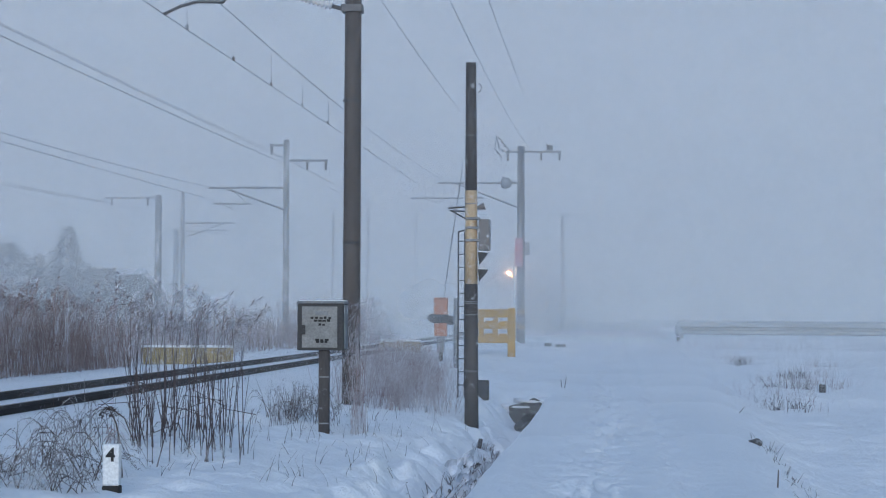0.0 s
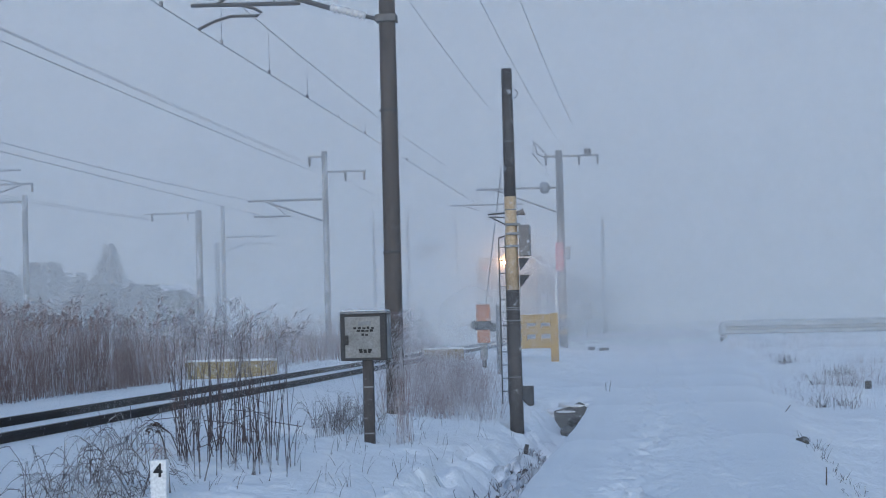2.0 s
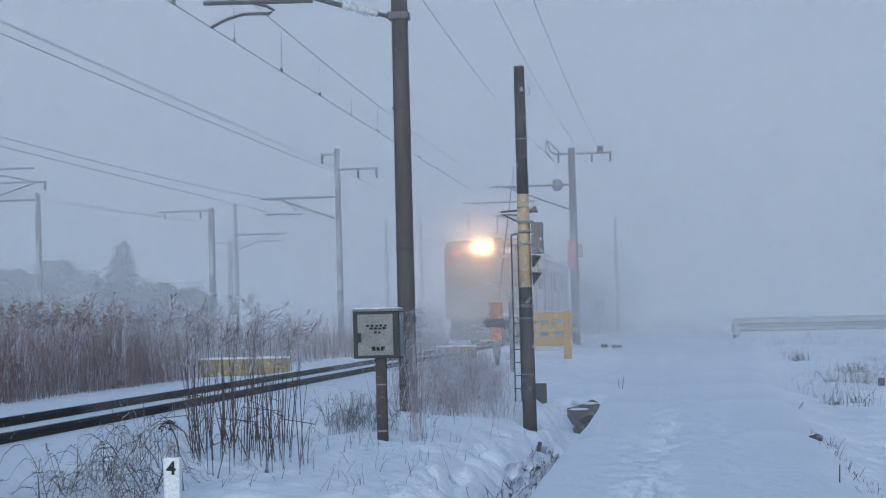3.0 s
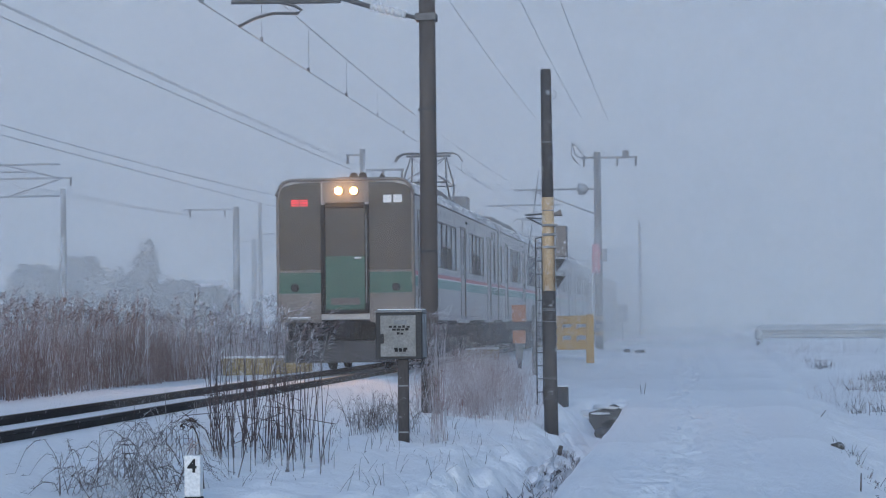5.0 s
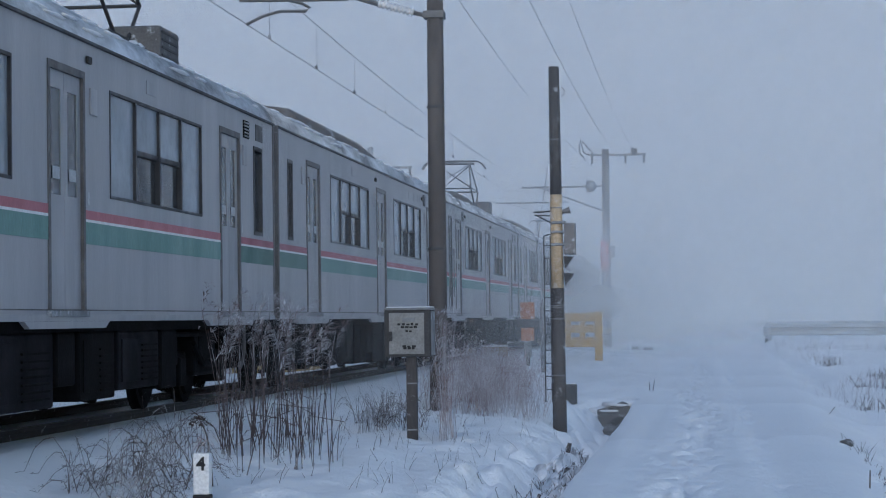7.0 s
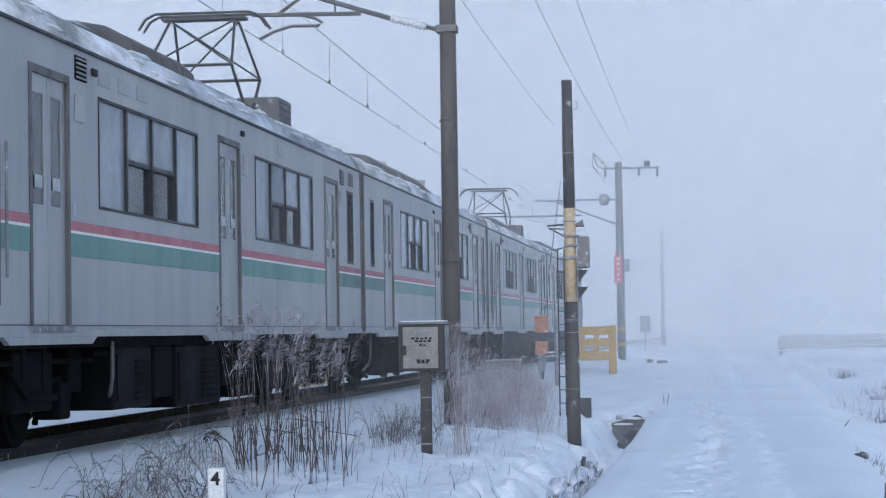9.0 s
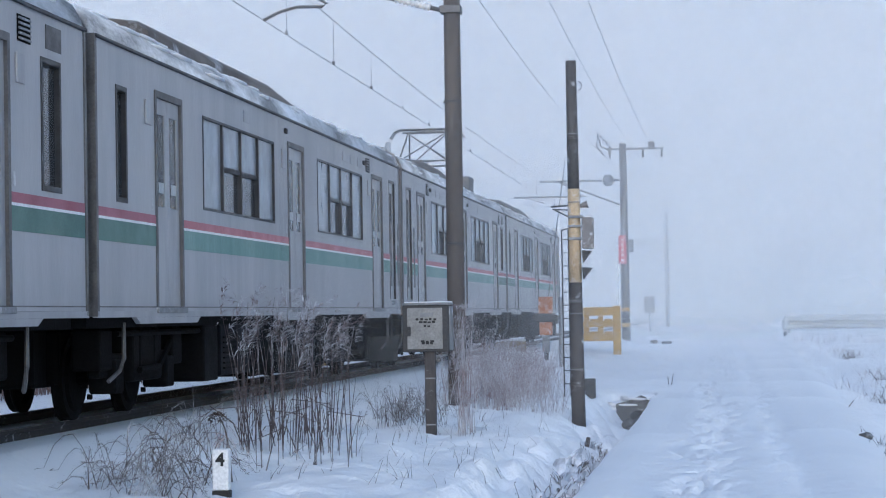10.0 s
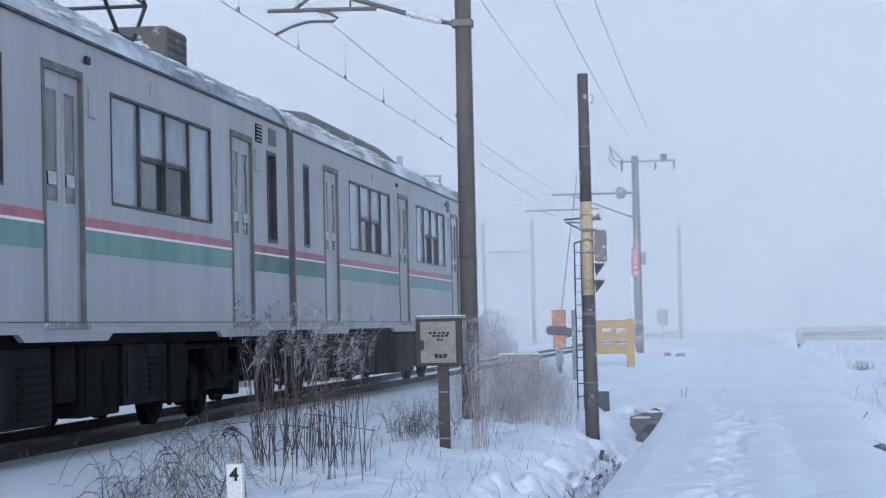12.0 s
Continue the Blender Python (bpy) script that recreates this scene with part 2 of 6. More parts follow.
LEAF = surface("conifer_needles", (0.03, 0.045, 0.035), (0.05, 0.06, 0.045), 1, 0.9, 0.0, 0.0, frost=0.25, frost_scale=0.6)
BARK = surface("bark", (0.06, 0.05, 0.045), (0.09, 0.075, 0.065), 3, 0.95)
SNOWYSTONE = surface("snow_crusted_stone", (0.16, 0.155, 0.15), (0.10, 0.098, 0.095), 5, 0.9, 0.0, 0.4, 30, None, 0.7, 2.5)
EARTH = surface("dark_earth", (0.055, 0.048, 0.045), (0.09, 0.078, 0.07), 6, 0.95, 0.0, 0.4, 30, None, 0.2, 7)
CASEGREY = surface("lamp_case_grey", (0.22, 0.20, 0.19), (0.17, 0.155, 0.15), 4, 0.7, 0.0, 0.05, frost=0.15)
MIST = mist_material("mist", 0.051, 0.03, (0.78, 0.80, 0.82))
# extra sheets that haze the distant train and light up round its lamps
VEILMIST = mist_material("train_veil_mist", 0.36, 0.08, (0.78, 0.80, 0.82), 0.6, 1.3, ((0, 0, 0), (0.2, 0.2, 0.23)))
THINVEILMIST = mist_material("thin_train_veil_mist", 0.13, 0.08, (0.78, 0.80, 0.82), 0.5, 1.4, ((0, 0, 0), (0.27, 0.27, 0.36)))
# thin scattering discs, added to spread the headlights into a halo
HALO = mist_material("snow_dust", 0.010, 0.5, (0.85, 0.85, 0.85), 0.8, 1.2, ((0, 0, 0), (1.1, 1.1, 1.1)))
FARHALO = mist_material("powder_puff", 0.22, 0.5, (0.85, 0.85, 0.85), 0.8, 1.2, ((0, 0, 0), (0.9, 0.9, 0.9)))
FARHALOWIDE = mist_material("far_halo_veil_wide", 0.17, 0.5, (0.85, 0.85, 0.85), 0.8, 1.2, ((0, 0, 0), (0.37, 0.37, 0.37)))


# ---- shaping helpers ----
def finish(bm, name, smooth=False):
    me = bpy.data.meshes.new(name)
    bmesh.ops.recalc_face_normals(bm, faces=bm.faces)
    for f in bm.faces:
        f.smooth = smooth
    bm.to_mesh(me)
    bm.free()
    return me


def part(name, bm, material, parent=None, label="", smooth=False):
    """Links a bmesh as one mesh object, under a thing or a part where one is given."""
    ob = new(name, finish(bm, name, smooth))
    ob.data.materials.append(material)
    ob.parent = parent
    return tagged(ob, label)


def share(name, mesh, parent, m=None):
    ob = new(name, mesh)
    ob.parent = parent
    if m is not None:
        ob.matrix_basis = m
    return ob


def box(bm, x0, x1, y0, y1, z0, z1, bevel=0.0, m=None):
    got = bmesh.ops.create_cube(bm, size=1.0)
    vs = got["verts"]
    for v in vs:
        v.co = Vector((x0 + (v.co.x + 0.5) * (x1 - x0), y0 + (v.co.y + 0.5) * (y1 - y0), z0 + (v.co.z + 0.5) * (z1 - z0)))
        if m is not None:
            v.co = m @ v.co
    if bevel:
        es = list({e for v in vs for e in v.link_edges})
        bmesh.ops.bevel(bm, geom=es, offset=bevel, segments=2, affect="EDGES", profile=0.5)
    return bm


def rod(bm, a, b, r0, r1=None, seg=8):
    a, b = Vector(a), Vector(b)
    d = b - a
    q = d.to_track_quat("Z", "Y").to_matrix().to_4x4()
    bmesh.ops.create_cone(bm, cap_ends=True, segments=seg, radius1=r0, radius2=r0 if r1 is None else r1, depth=d.length,
                          matrix=Matrix.Translation((a + b) / 2) @ q)
    return bm


def path_rod(bm, pts, r0, r1=None, seg=6):
    """A bent rod through the points, tapering from r0 to r1."""
    pts = [Vector(p) for p in pts]
    r1 = r0 if r1 is None else r1
    rings = []
    for i, p in enumerate(pts):
        d = (pts[min(i + 1, len(pts) - 1)] - pts[max(i - 1, 0)]).normalized()
        side = d.cross(Vector((0, 0, 1)) if abs(d.z) < 0.9 else Vector((1, 0, 0))).normalized()
        up = side.cross(d)
        r = r0 + (r1 - r0) * i / (len(pts) - 1)
        rings.append([bm.verts.new(p + (side * math.cos(k * 2 * math.pi / seg) + up * math.sin(k * 2 * math.pi / seg)) * r) for k in range(seg)])
    for a, b in zip(rings, rings[1:]):
        for k in range(seg):
            bm.faces.new((a[k], a[(k + 1) % seg], b[(k + 1) % seg], b[k]))
    bm.faces.new(rings[0][::-1]), bm.faces.new(rings[-1])
    return bm


def lathe(bm, profile, m, seg=14):
    """Turns (radius, height) pairs round the z axis, then places them by m."""
    rings = [[bm.verts.new(m @ Vector((r * math.cos(k * 2 * math.pi / seg), r * math.sin(k * 2 * math.pi / seg), z))) for k in range(seg)] for r, z in profile]
    for a, b in zip(rings, rings[1:]):
        for k in range(seg):
            bm.faces.new((a[k], a[(k + 1) % seg], b[(k + 1) % seg], b[k]))
    bm.faces.new(rings[0][::-1]), bm.faces.new(rings[-1])
    return bm


def thing(name, m, label, category, group="", kind=""):
    ob = new(name)
    ob.empty_display_size = 0.2
    ob.matrix_basis = m
    return tagged(ob, label, category, group, kind)


def B():
    return bmesh.new()


# ---- ground ----
def smooth01(a, b, x):
    t = np.clip((x - a) / (b - a), 0, 1)
    return t * t * (3 - 2 * t)


def hash_noise(x, y, s):
    """Smooth value noise on a lattice of pitch s."""
    u, v = x / s, y / s
    i, j = np.floor(u), np.floor(v)
    f, g = u - i, v - j
    f, g = f * f * (3 - 2 * f), g * g * (3 - 2 * g)

    def h(a, b):
        k = np.sin(a * 127.1 + b * 311.7) * 43758.5453
        return k - np.floor(k)
    return (h(i, j) * (1 - f) + h(i + 1, j) * f) * (1 - g) + (h(i, j + 1) * (1 - f) + h(i + 1, j + 1) * f) * g


BANK_X = [-400, -40, -16, -10.2, -9.0, -8.3, -6.05, -5.75, -4.6, -3.2, -2.55, -2.1, -1.78, -1.62, -1.48, -1.26, -1.0]
BANK_Z = [0.0, 0.05, 0.18, 0.28, 0.36, 0.44, 0.44, 0.34, 0.15, 0.04, -0.03, -0.26, -0.58, -0.62, -0.5, -0.03, 0.0]
FLAT_X = [-400, -40, -16, -10.2, -9.0, -8.3, -6.05, -5.6, -4.8, -3.4, -2.0, -1.0]
FLAT_Z = [0.0, 0.05, 0.18, 0.28, 0.38, 0.44, 0.44, 0.38, 0.22, 0.06, 0.0, 0.0]


def terrain(x, y):
    """Height of the snow at (x, y), arrays or numbers."""
    x, y = np.asarray(x, float), np.asarray(y, float)
    wob = 0.10 * (hash_noise(y * 0 + 3.0, y, 3.1) - 0.5) * smooth01(-1.0, -1.4, x) * smooth01(-3.2, -2.4, x)
    left = np.interp(x + wob, BANK_X, BANK_Z)
    flat = np.interp(x, FLAT_X, FLAT_Z)
    k = smooth01(43.0, 43.9, y + 0.3 * (x + 1.6))
    z = left * (1 - k) + flat * k
    edge = np.interp(y, [15, 43, 110, 240], [0.98, 1.70, 2.7, 4.6])
    drop = -0.42 * smooth01(0.0, 1.5, x - edge) * (1 - smooth01(98, 110, y))
    z = z + drop * (x > 0)
    foot = 46.3 + 1.6 * np.clip(3.4 - x, 0, 1) ** 2 * 6
    ramp_up = smooth01(0.0, 5.0, y - foot) * smooth01(2.7, 3.5, x)
    z = z + 0.30 * ramp_up + 0.12 * ramp_up * smooth01(52, 90, y)
    verge = smooth01(-1.15, -1.6, x) * smooth01(-5.9, -5.3, x) + smooth01(0.1, 0.8, x - edge)
    track = smooth01(-5.9, -6.1, x) * smooth01(-8.4, -8.1, x)
    z = z + verge * (0.11 * (hash_noise(x, y, 1.7) - 0.5) + 0.10 * (hash_noise(x + 9, y, 0.55) - 0.5) + 0.08 * (hash_noise(x, y + 5, 0.24) - 0.5))
    z = z + (0.10 * (hash_noise(x + 40, y, 6.0) - 0.5)) * (1 - track) * smooth01(1.0, 3.0, np.abs(x))
    steep = smooth01(-1.55, -1.75, x) * smooth01(-2.7, -2.3, x) * (1 - k)
    z = z + steep * (0.30 * (hash_noise(x * 1.6, y * 0.9, 0.36) - 0.55) + 0.12 * (hash_noise(x, y, 0.16) - 0.5))
    road = smooth01(1.35, 1.0, np.abs(x))
    trail = np.exp(-((x + 0.16 - 0.12 * np.sin(y * 0.23)) / 0.32) ** 2) + 0.5 * np.exp(-((x - 0.62) / 0.16) ** 2)
    step = hash_noise(x * 1.2, y * 0.6, 0.16)
    clod = hash_noise(x + 3, y * 0.8, 0.09)
    z = z + road * (trail * (-0.08 * smooth01(0.40, 0.60, step) + 0.05 * (clod - 0.5)) - 0.015 * trail + 0.02 * (hash_noise(x, y, 0.5) - 0.5) + 0.02 * (hash_noise(x + 7, y, 0.2) - 0.5))
    z = z - road * 0.025 * (np.exp(-((x - 0.78) / 0.2) ** 2) + np.exp(-((x + 0.72) / 0.2) ** 2))
    return z


def ground_z(x, y):
    return float(terrain(x, y))


def build_ground():
    xs = np.concatenate([np.linspace(-900, -70, 8), np.linspace(-60, -13, 40), np.linspace(-12.5, -6.3, 46), np.linspace(-6.2, -2.8, 60),
                         np.linspace(-2.75, 1.9, 105), np.linspace(1.95, 6, 50), np.linspace(6.3, 16, 30), np.linspace(18, 70, 20), np.linspace(90, 900, 8)])
    ys = np.concatenate([np.linspace(-200, 12, 20), np.geomspace(13, 50, 330), np.linspace(50.4, 125, 180), np.geomspace(127, 400, 40), np.geomspace(440, 3500, 10)])
    gx, gy = np.meshgrid(xs, ys)
    gz = terrain(gx, gy)
    v = np.stack([gx.ravel(), gy.ravel(), gz.ravel()], 1)
    n, m = len(xs), len(ys)
    i = (np.arange(m - 1)[:, None] * n + np.arange(n - 1)[None, :]).ravel()
    f = np.stack([i, i + 1, i + n + 1, i + n], 1)
    me = bpy.data.meshes.new("ground")
    me.from_pydata(v.tolist(), [], f.tolist())
    me.polygons.foreach_set("use_smooth", [True] * len(me.polygons))
    me.materials.append(SNOW)
    tagged(new("ground", me), "snow-covered verge, ditch, farm road and field", "snow", kind="structure")


build_ground()


# ---- mist in the air: thin veils, one behind another ----
def build_mist():
    bm = B()
    y, k = 29.0, 0
    while y < 300:
        h, w = 7 + y * 0.42, 30 + y * 0.9
        xs = [w * (2 * q / 40 - 1) for q in range(41)]
        ys = [y + 0.022 * y * math.sin(x * 0.31 + k * 1.7) + 0.012 * y * math.sin(x * 0.83 + k * 2.9) for x in xs]
        low = [bm.verts.new((x, v, -1.2)) for x, v in zip(xs, ys)]
        top = [bm.verts.new((x, v, h)) for x, v in zip(xs, ys)]
        for q in range(40):
            bm.faces.new((low[q], low[q + 1], top[q + 1], top[q]))
        y += 0.5 * float(np.interp(y, [17, 60, 105, 125, 200, 300], [21.0, 20.0, 16.0, 9.5, 11.0, 22.0]))
        k += 1
    ob = part("mist", bm, MIST)
    tagged(ob, "thin grey winter mist hanging over the snow", "mist", kind="stuff")
    bm = B()
    seg = 48
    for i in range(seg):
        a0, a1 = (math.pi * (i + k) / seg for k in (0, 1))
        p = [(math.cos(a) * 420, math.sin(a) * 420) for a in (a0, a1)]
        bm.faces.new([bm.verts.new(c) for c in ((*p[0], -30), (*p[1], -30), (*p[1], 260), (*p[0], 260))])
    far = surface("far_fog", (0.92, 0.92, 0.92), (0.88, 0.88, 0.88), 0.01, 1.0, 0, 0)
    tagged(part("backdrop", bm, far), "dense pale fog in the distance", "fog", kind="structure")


TRAIN_VEILS = []


def build_train_veils():
    """Mist sheets added low over the crossing track: veil the train, spread headlight glow."""
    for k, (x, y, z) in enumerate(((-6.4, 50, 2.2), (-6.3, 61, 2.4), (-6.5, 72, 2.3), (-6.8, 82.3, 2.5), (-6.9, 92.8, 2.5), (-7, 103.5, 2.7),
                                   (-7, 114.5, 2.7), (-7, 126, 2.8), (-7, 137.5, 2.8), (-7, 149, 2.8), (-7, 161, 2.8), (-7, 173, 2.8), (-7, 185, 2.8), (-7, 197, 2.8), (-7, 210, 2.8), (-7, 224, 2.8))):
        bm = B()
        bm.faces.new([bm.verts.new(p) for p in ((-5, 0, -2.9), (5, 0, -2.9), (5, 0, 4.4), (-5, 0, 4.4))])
        ob = part("mist_drift", bm, VEILMIST if y > 80 else THINVEILMIST)
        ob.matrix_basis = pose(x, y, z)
        TRAIN_VEILS.append((tagged(ob, "added mist sheet over the track, veiling the distant train", "mist", "mist drifts", "stuff"), x, y, z))


build_mist()
build_train_veils()


# ---- railway track ----
TRACK_X, RAIL_Z = -7.10, 0.55


def build_track():
    for side in (-1, 1):
        t = thing("rail", pose(TRACK_X + side * 0.567, 0, RAIL_Z), "rusty dark steel rail half buried in snow", "rail", "rails of the track", "structure")
        prof = [(-0.065, -0.16), (0.065, -0.16), (0.065, -0.145), (0.012, -0.125), (0.012, -0.045), (0.034, -0.035), (0.034, -0.003), (-0.034, -0.003),
                (-0.034, -0.035), (-0.012, -0.045), (-0.012, -0.125), (-0.065, -0.145)]
        bm = B()
        ys = (-120.0, 60.0, 320.0)
        rings = [[bm.verts.new((x, y, z)) for x, z in prof] for y in ys]
        for a, b in zip(rings, rings[1:]):
            for k in range(len(prof)):
                bm.faces.new((a[k], a[(k + 1) % len(prof)], b[(k + 1) % len(prof)], b[k]))
        part("rail_web", bm, RAILSTEEL, t)
        part("rail_head", box(B(), -0.026, 0.026, -120, 320, -0.003, 0.0), RAILTOP, t)


build_track()


# ---- the train ----
HALF, LEN = 1.43, 19.70
Z0, Z1 = 1.08, 3.62          # side wall, from the sill to the gutter, over the rail
DOORS = [(2.06, 3.20), (9.27, 10.42), (16.35, 17.48)]
WINDOWS = [(4.18, 8.22), (11.34, 15.36)]
WZ0, WZ1 = 2.20, 3.25
DZ1 = 3.31


def wall_with_holes(bm, x0, x1, y0, y1, z0, z1, holes):
    """A slab between x0 and x1 with rectangular openings (ya, yb, za, zb) cut through it."""
    ys = sorted({y0, y1, *[h[0] for h in holes], *[h[1] for h in holes]})
    zs = sorted({z0, z1, *[h[2] for h in holes], *[h[3] for h in holes]})

    def solid(i, j):
        if not (0 <= i < len(ys) - 1 and 0 <= j < len(zs) - 1):
            return False
        cy, cz = (ys[i] + ys[i + 1]) / 2, (zs[j] + zs[j + 1]) / 2
        return not any(h[0] < cy < h[1] and h[2] < cz < h[3] for h in holes)
    cache = {}

    def v(k, i, j):
        if (k, i, j) not in cache:
            cache[(k, i, j)] = bm.verts.new(((x0, x1)[k], ys[i], zs[j]))
        return cache[(k, i, j)]
    for i in range(len(ys) - 1):
        for j in range(len(zs) - 1):
            if not solid(i, j):
                continue
            for k in (0, 1):
                bm.faces.new([v(k, i, j), v(k, i + 1, j), v(k, i + 1, j + 1), v(k, i, j + 1)])
            for di, dj, a, b in ((-1, 0, (i, j), (i, j + 1)), (1, 0, (i + 1, j), (i + 1, j + 1)), (0, -1, (i, j), (i + 1, j)), (0, 1, (i, j + 1), (i + 1, j + 1))):
                if not solid(i + di, j + dj):
                    bm.faces.new([v(0, *a), v(0, *b), v(1, *b), v(1, *a)])
    return bm


def roof_line(x):
    return Z1 + 0.33 * (1 - abs(x / HALF) ** 16)


def build_car(pantograph):
    car = thing("train_car", pose(0, 0, 0), "stainless steel commuter train car with red and green stripes" + (", pantograph raised" if pantograph else ""),
                "train car", "cars of the train")
    # side walls
    holes = [(a, b, Z0 + 0.04, DZ1) for a, b in DOORS] + [(a, b, WZ0, WZ1) for a, b in WINDOWS]
    end_win = (18.35, 18.93, 2.10, 3.24) if pantograph else (18.58, 18.98, 2.12, 3.24)
    holes += [end_win, (0.62, 1.22, Z0 + 0.2, 3.30)]
    for side in (-1, 1):
        part("side_wall", wall_with_holes(B(), side * (HALF - 0.06), side * HALF, 0.12, LEN, Z0, Z1, holes), STEEL, car)
        gut = B()
        box(gut, *sorted((side * (HALF - 0.01), side * (HALF + 0.03))), 0.12, LEN, Z1 - 0.012, Z1 + 0.018, 0.006)
        part("gutter", gut, FRAMEGREY, car)
        # the skirt hangs lower along each door
        for a, b in DOORS:
            skirt, ya, yb = B(), max(0.14, a - 0.75), b + 0.85
            v = [[skirt.verts.new((side * x, y, z)) for y, z in ((ya, Z0 - 0.061), (yb, Z0 - 0.061), (yb - 0.16, Z0 - 0.125), (ya + 0.16, Z0 - 0.125))] for x in (HALF - 0.04, HALF + 0.01)]
            skirt.faces.new(v[0]), skirt.faces.new(v[1])
            for k in range(4):
                skirt.faces.new((v[0][k], v[0][(k + 1) % 4], v[1][(k + 1) % 4], v[1][k]))
            part("door_skirt", skirt, DOORSTEEL, car)
        part("panel_seam", box(B(), *sorted((side * HALF, side * (HALF + 0.005))), 0.13, LEN - 0.07, Z0 + 0.035, Z0 + 0.047), DOORFRAME, car)
        sill = B()
        box(sill, *sorted((side * (HALF - 0.04), side * (HALF + 0.012))), 0.12, LEN, Z0 - 0.06, Z0 - 0.001)
        part("sill", sill, DOORSTEEL, car)
        for nm, z0, z1, mt in (("red_stripe", 1.965, 2.05, RED), ("white_stripe", 1.94, 1.965, WHITE), ("green_stripe", 1.735, 1.94, GREEN)):
            bm = B()
            for a, b in [(0.13, 0.6), (1.24, 2.04), (3.22, 9.25), (10.44, 16.33)]:
                box(bm, *sorted((side * HALF, side * (HALF + 0.006))), a, b, z0, z1)
            part(nm, bm, mt, car)
            clean = {"red_stripe": CLEANRED, "green_stripe": CLEANGREEN}
            part(nm, box(B(), *sorted((side * HALF, side * (HALF + 0.006))), 17.5, LEN - 0.07, z0, z1), clean[nm] if nm in clean else mt, car)
        # doors
        for a, b in DOORS:
            mid = (a + b) / 2
            fr = B()
            xo, xi = side * (HALF + 0.012), side * (HALF - 0.07)
            for ya, yb, za, zb in ((a - 0.02, a + 0.05, Z0 + 0.04, DZ1 + 0.02), (b - 0.05, b + 0.02, Z0 + 0.04, DZ1 + 0.02), (a + 0.05, b - 0.05, DZ1 - 0.05, DZ1 + 0.02)):
                box(fr, *sorted((xo, xi)), ya, yb, za, zb)
            door = part("door", fr, DOORFRAME, car)
            for k, (ya, yb) in enumerate(((a + 0.05, mid - 0.004), (mid + 0.004, b - 0.05))):
                leaf = wall_with_holes(B(), side * (HALF - 0.05), side * (HALF - 0.02), ya, yb, Z0 + 0.04, DZ1 - 0.05, [(ya + 0.1, yb - 0.1, 2.15, 3.10)])
                part("door_leaf", leaf, DOORSTEEL, door)
                part("door_pane", box(B(), *sorted((side * (HALF - 0.04), side * (HALF - 0.03))), ya + 0.1, yb - 0.1, 2.15, 3.10), SASH, door)
                lab = box(B(), *sorted((side * (HALF - 0.02), side * (HALF - 0.016))), ya + 0.15, yb - 0.15, 2.29, 2.40)
                part("sticker", lab, LABELGREY, door)
            part("door_step", box(B(), *sorted((side * (HALF - 0.02), side * (HALF + 0.04))), a - 0.05, b + 0.05, Z0 - 0.02, Z0 + 0.035, 0.008), GALV, door)
        # windows
        for a, b in WINDOWS:
            fr = wall_with_holes(B(), side * (HALF - 0.08), side * (HALF + 0.008), a, b, WZ0, WZ1,
                                 [(a + 0.03 + k * (b - a - 0.01) / 4, a + 0.03 + k * (b - a - 0.01) / 4 + (b - a - 0.01) / 4 - 0.05, WZ0 + 0.03, WZ1 - 0.03) for k in range(4)])
            win = part("window", fr, FRAMEGREY, car)
            for k in range(4):
                ya = a + 0.03 + k * (b - a - 0.01) / 4
                yb = ya + (b - a - 0.01) / 4 - 0.05
                if k in (1, 2):
                    zm = (WZ0 + WZ1) / 2
                    part("sash_bar", box(B(), *sorted((side * (HALF - 0.06), side * (HALF - 0.01))), ya, yb, zm - 0.025, zm + 0.025), FRAMEGREY, win)
                    part("pane", box(B(), *sorted((side * (HALF - 0.03), side * (HALF - 0.022))), ya, yb, zm + 0.025, WZ1 - 0.03), PANE, win)
                    part("pane", box(B(), *sorted((side * (HALF - 0.05), side * (HALF - 0.042))), ya, yb, WZ0 + 0.03, zm - 0.025), SASH, win)
                else:
                    part("pane", box(B(), *sorted((side * (HALF - 0.03), side * (HALF - 0.022))), ya, yb, WZ0 + 0.03, WZ1 - 0.03), PANE, win)
        for a, b, z0, z1, nm in ((*end_win, "end_window"),):
            fr = wall_with_holes(B(), side * (HALF - 0.08), side * (HALF + 0.008), a, b, z0, z1, [(a + 0.05, b - 0.05, z0 + 0.05, z1 - 0.05)])
            win = part(nm, fr, FRAMEGREY, car)
            part("pane", box(B(), *sorted((side * (HALF - 0.05), side * (HALF - 0.042))), a + 0.05, b - 0.05, z0 + 0.05, z1 - 0.05), SASH, win)
        # crew door
        leaf = wall_with_holes(B(), side * (HALF - 0.05), side * (HALF - 0.025), 0.62, 1.22, Z0 + 0.2, 3.30, [(0.72, 1.12, 2.25, 3.12)])
        crew = part("crew_door", leaf, DOORSTEEL, car)
        part("pane", box(B(), *sorted((side * (HALF - 0.045), side * (HALF - 0.035))), 0.72, 1.12, 2.25, 3.12), SASH, crew)
        edge = B()
        for ya, yb, za, zb in ((0.58, 0.62, Z0 + 0.2, 3.34), (1.22, 1.26, Z0 + 0.2, 3.34), (0.62, 1.22, 3.30, 3.34)):
            box(edge, *sorted((side * (HALF - 0.03), side * (HALF + 0.008))), ya, yb, za, zb)
        part("door_edge", edge, DOORFRAME, crew)
        for y in (0.52, 1.32):
            part("grab_rail", rod(B(), (side * (HALF + 0.04), y, 1.5), (side * (HALF + 0.04), y, 2.6), 0.014), GALV, crew)
        part("step", box(B(), *sorted((side * (HALF - 0.03), side * (HALF + 0.02))), 0.74, 1.10, 1.18, 1.25, 0.01), GALV, crew)
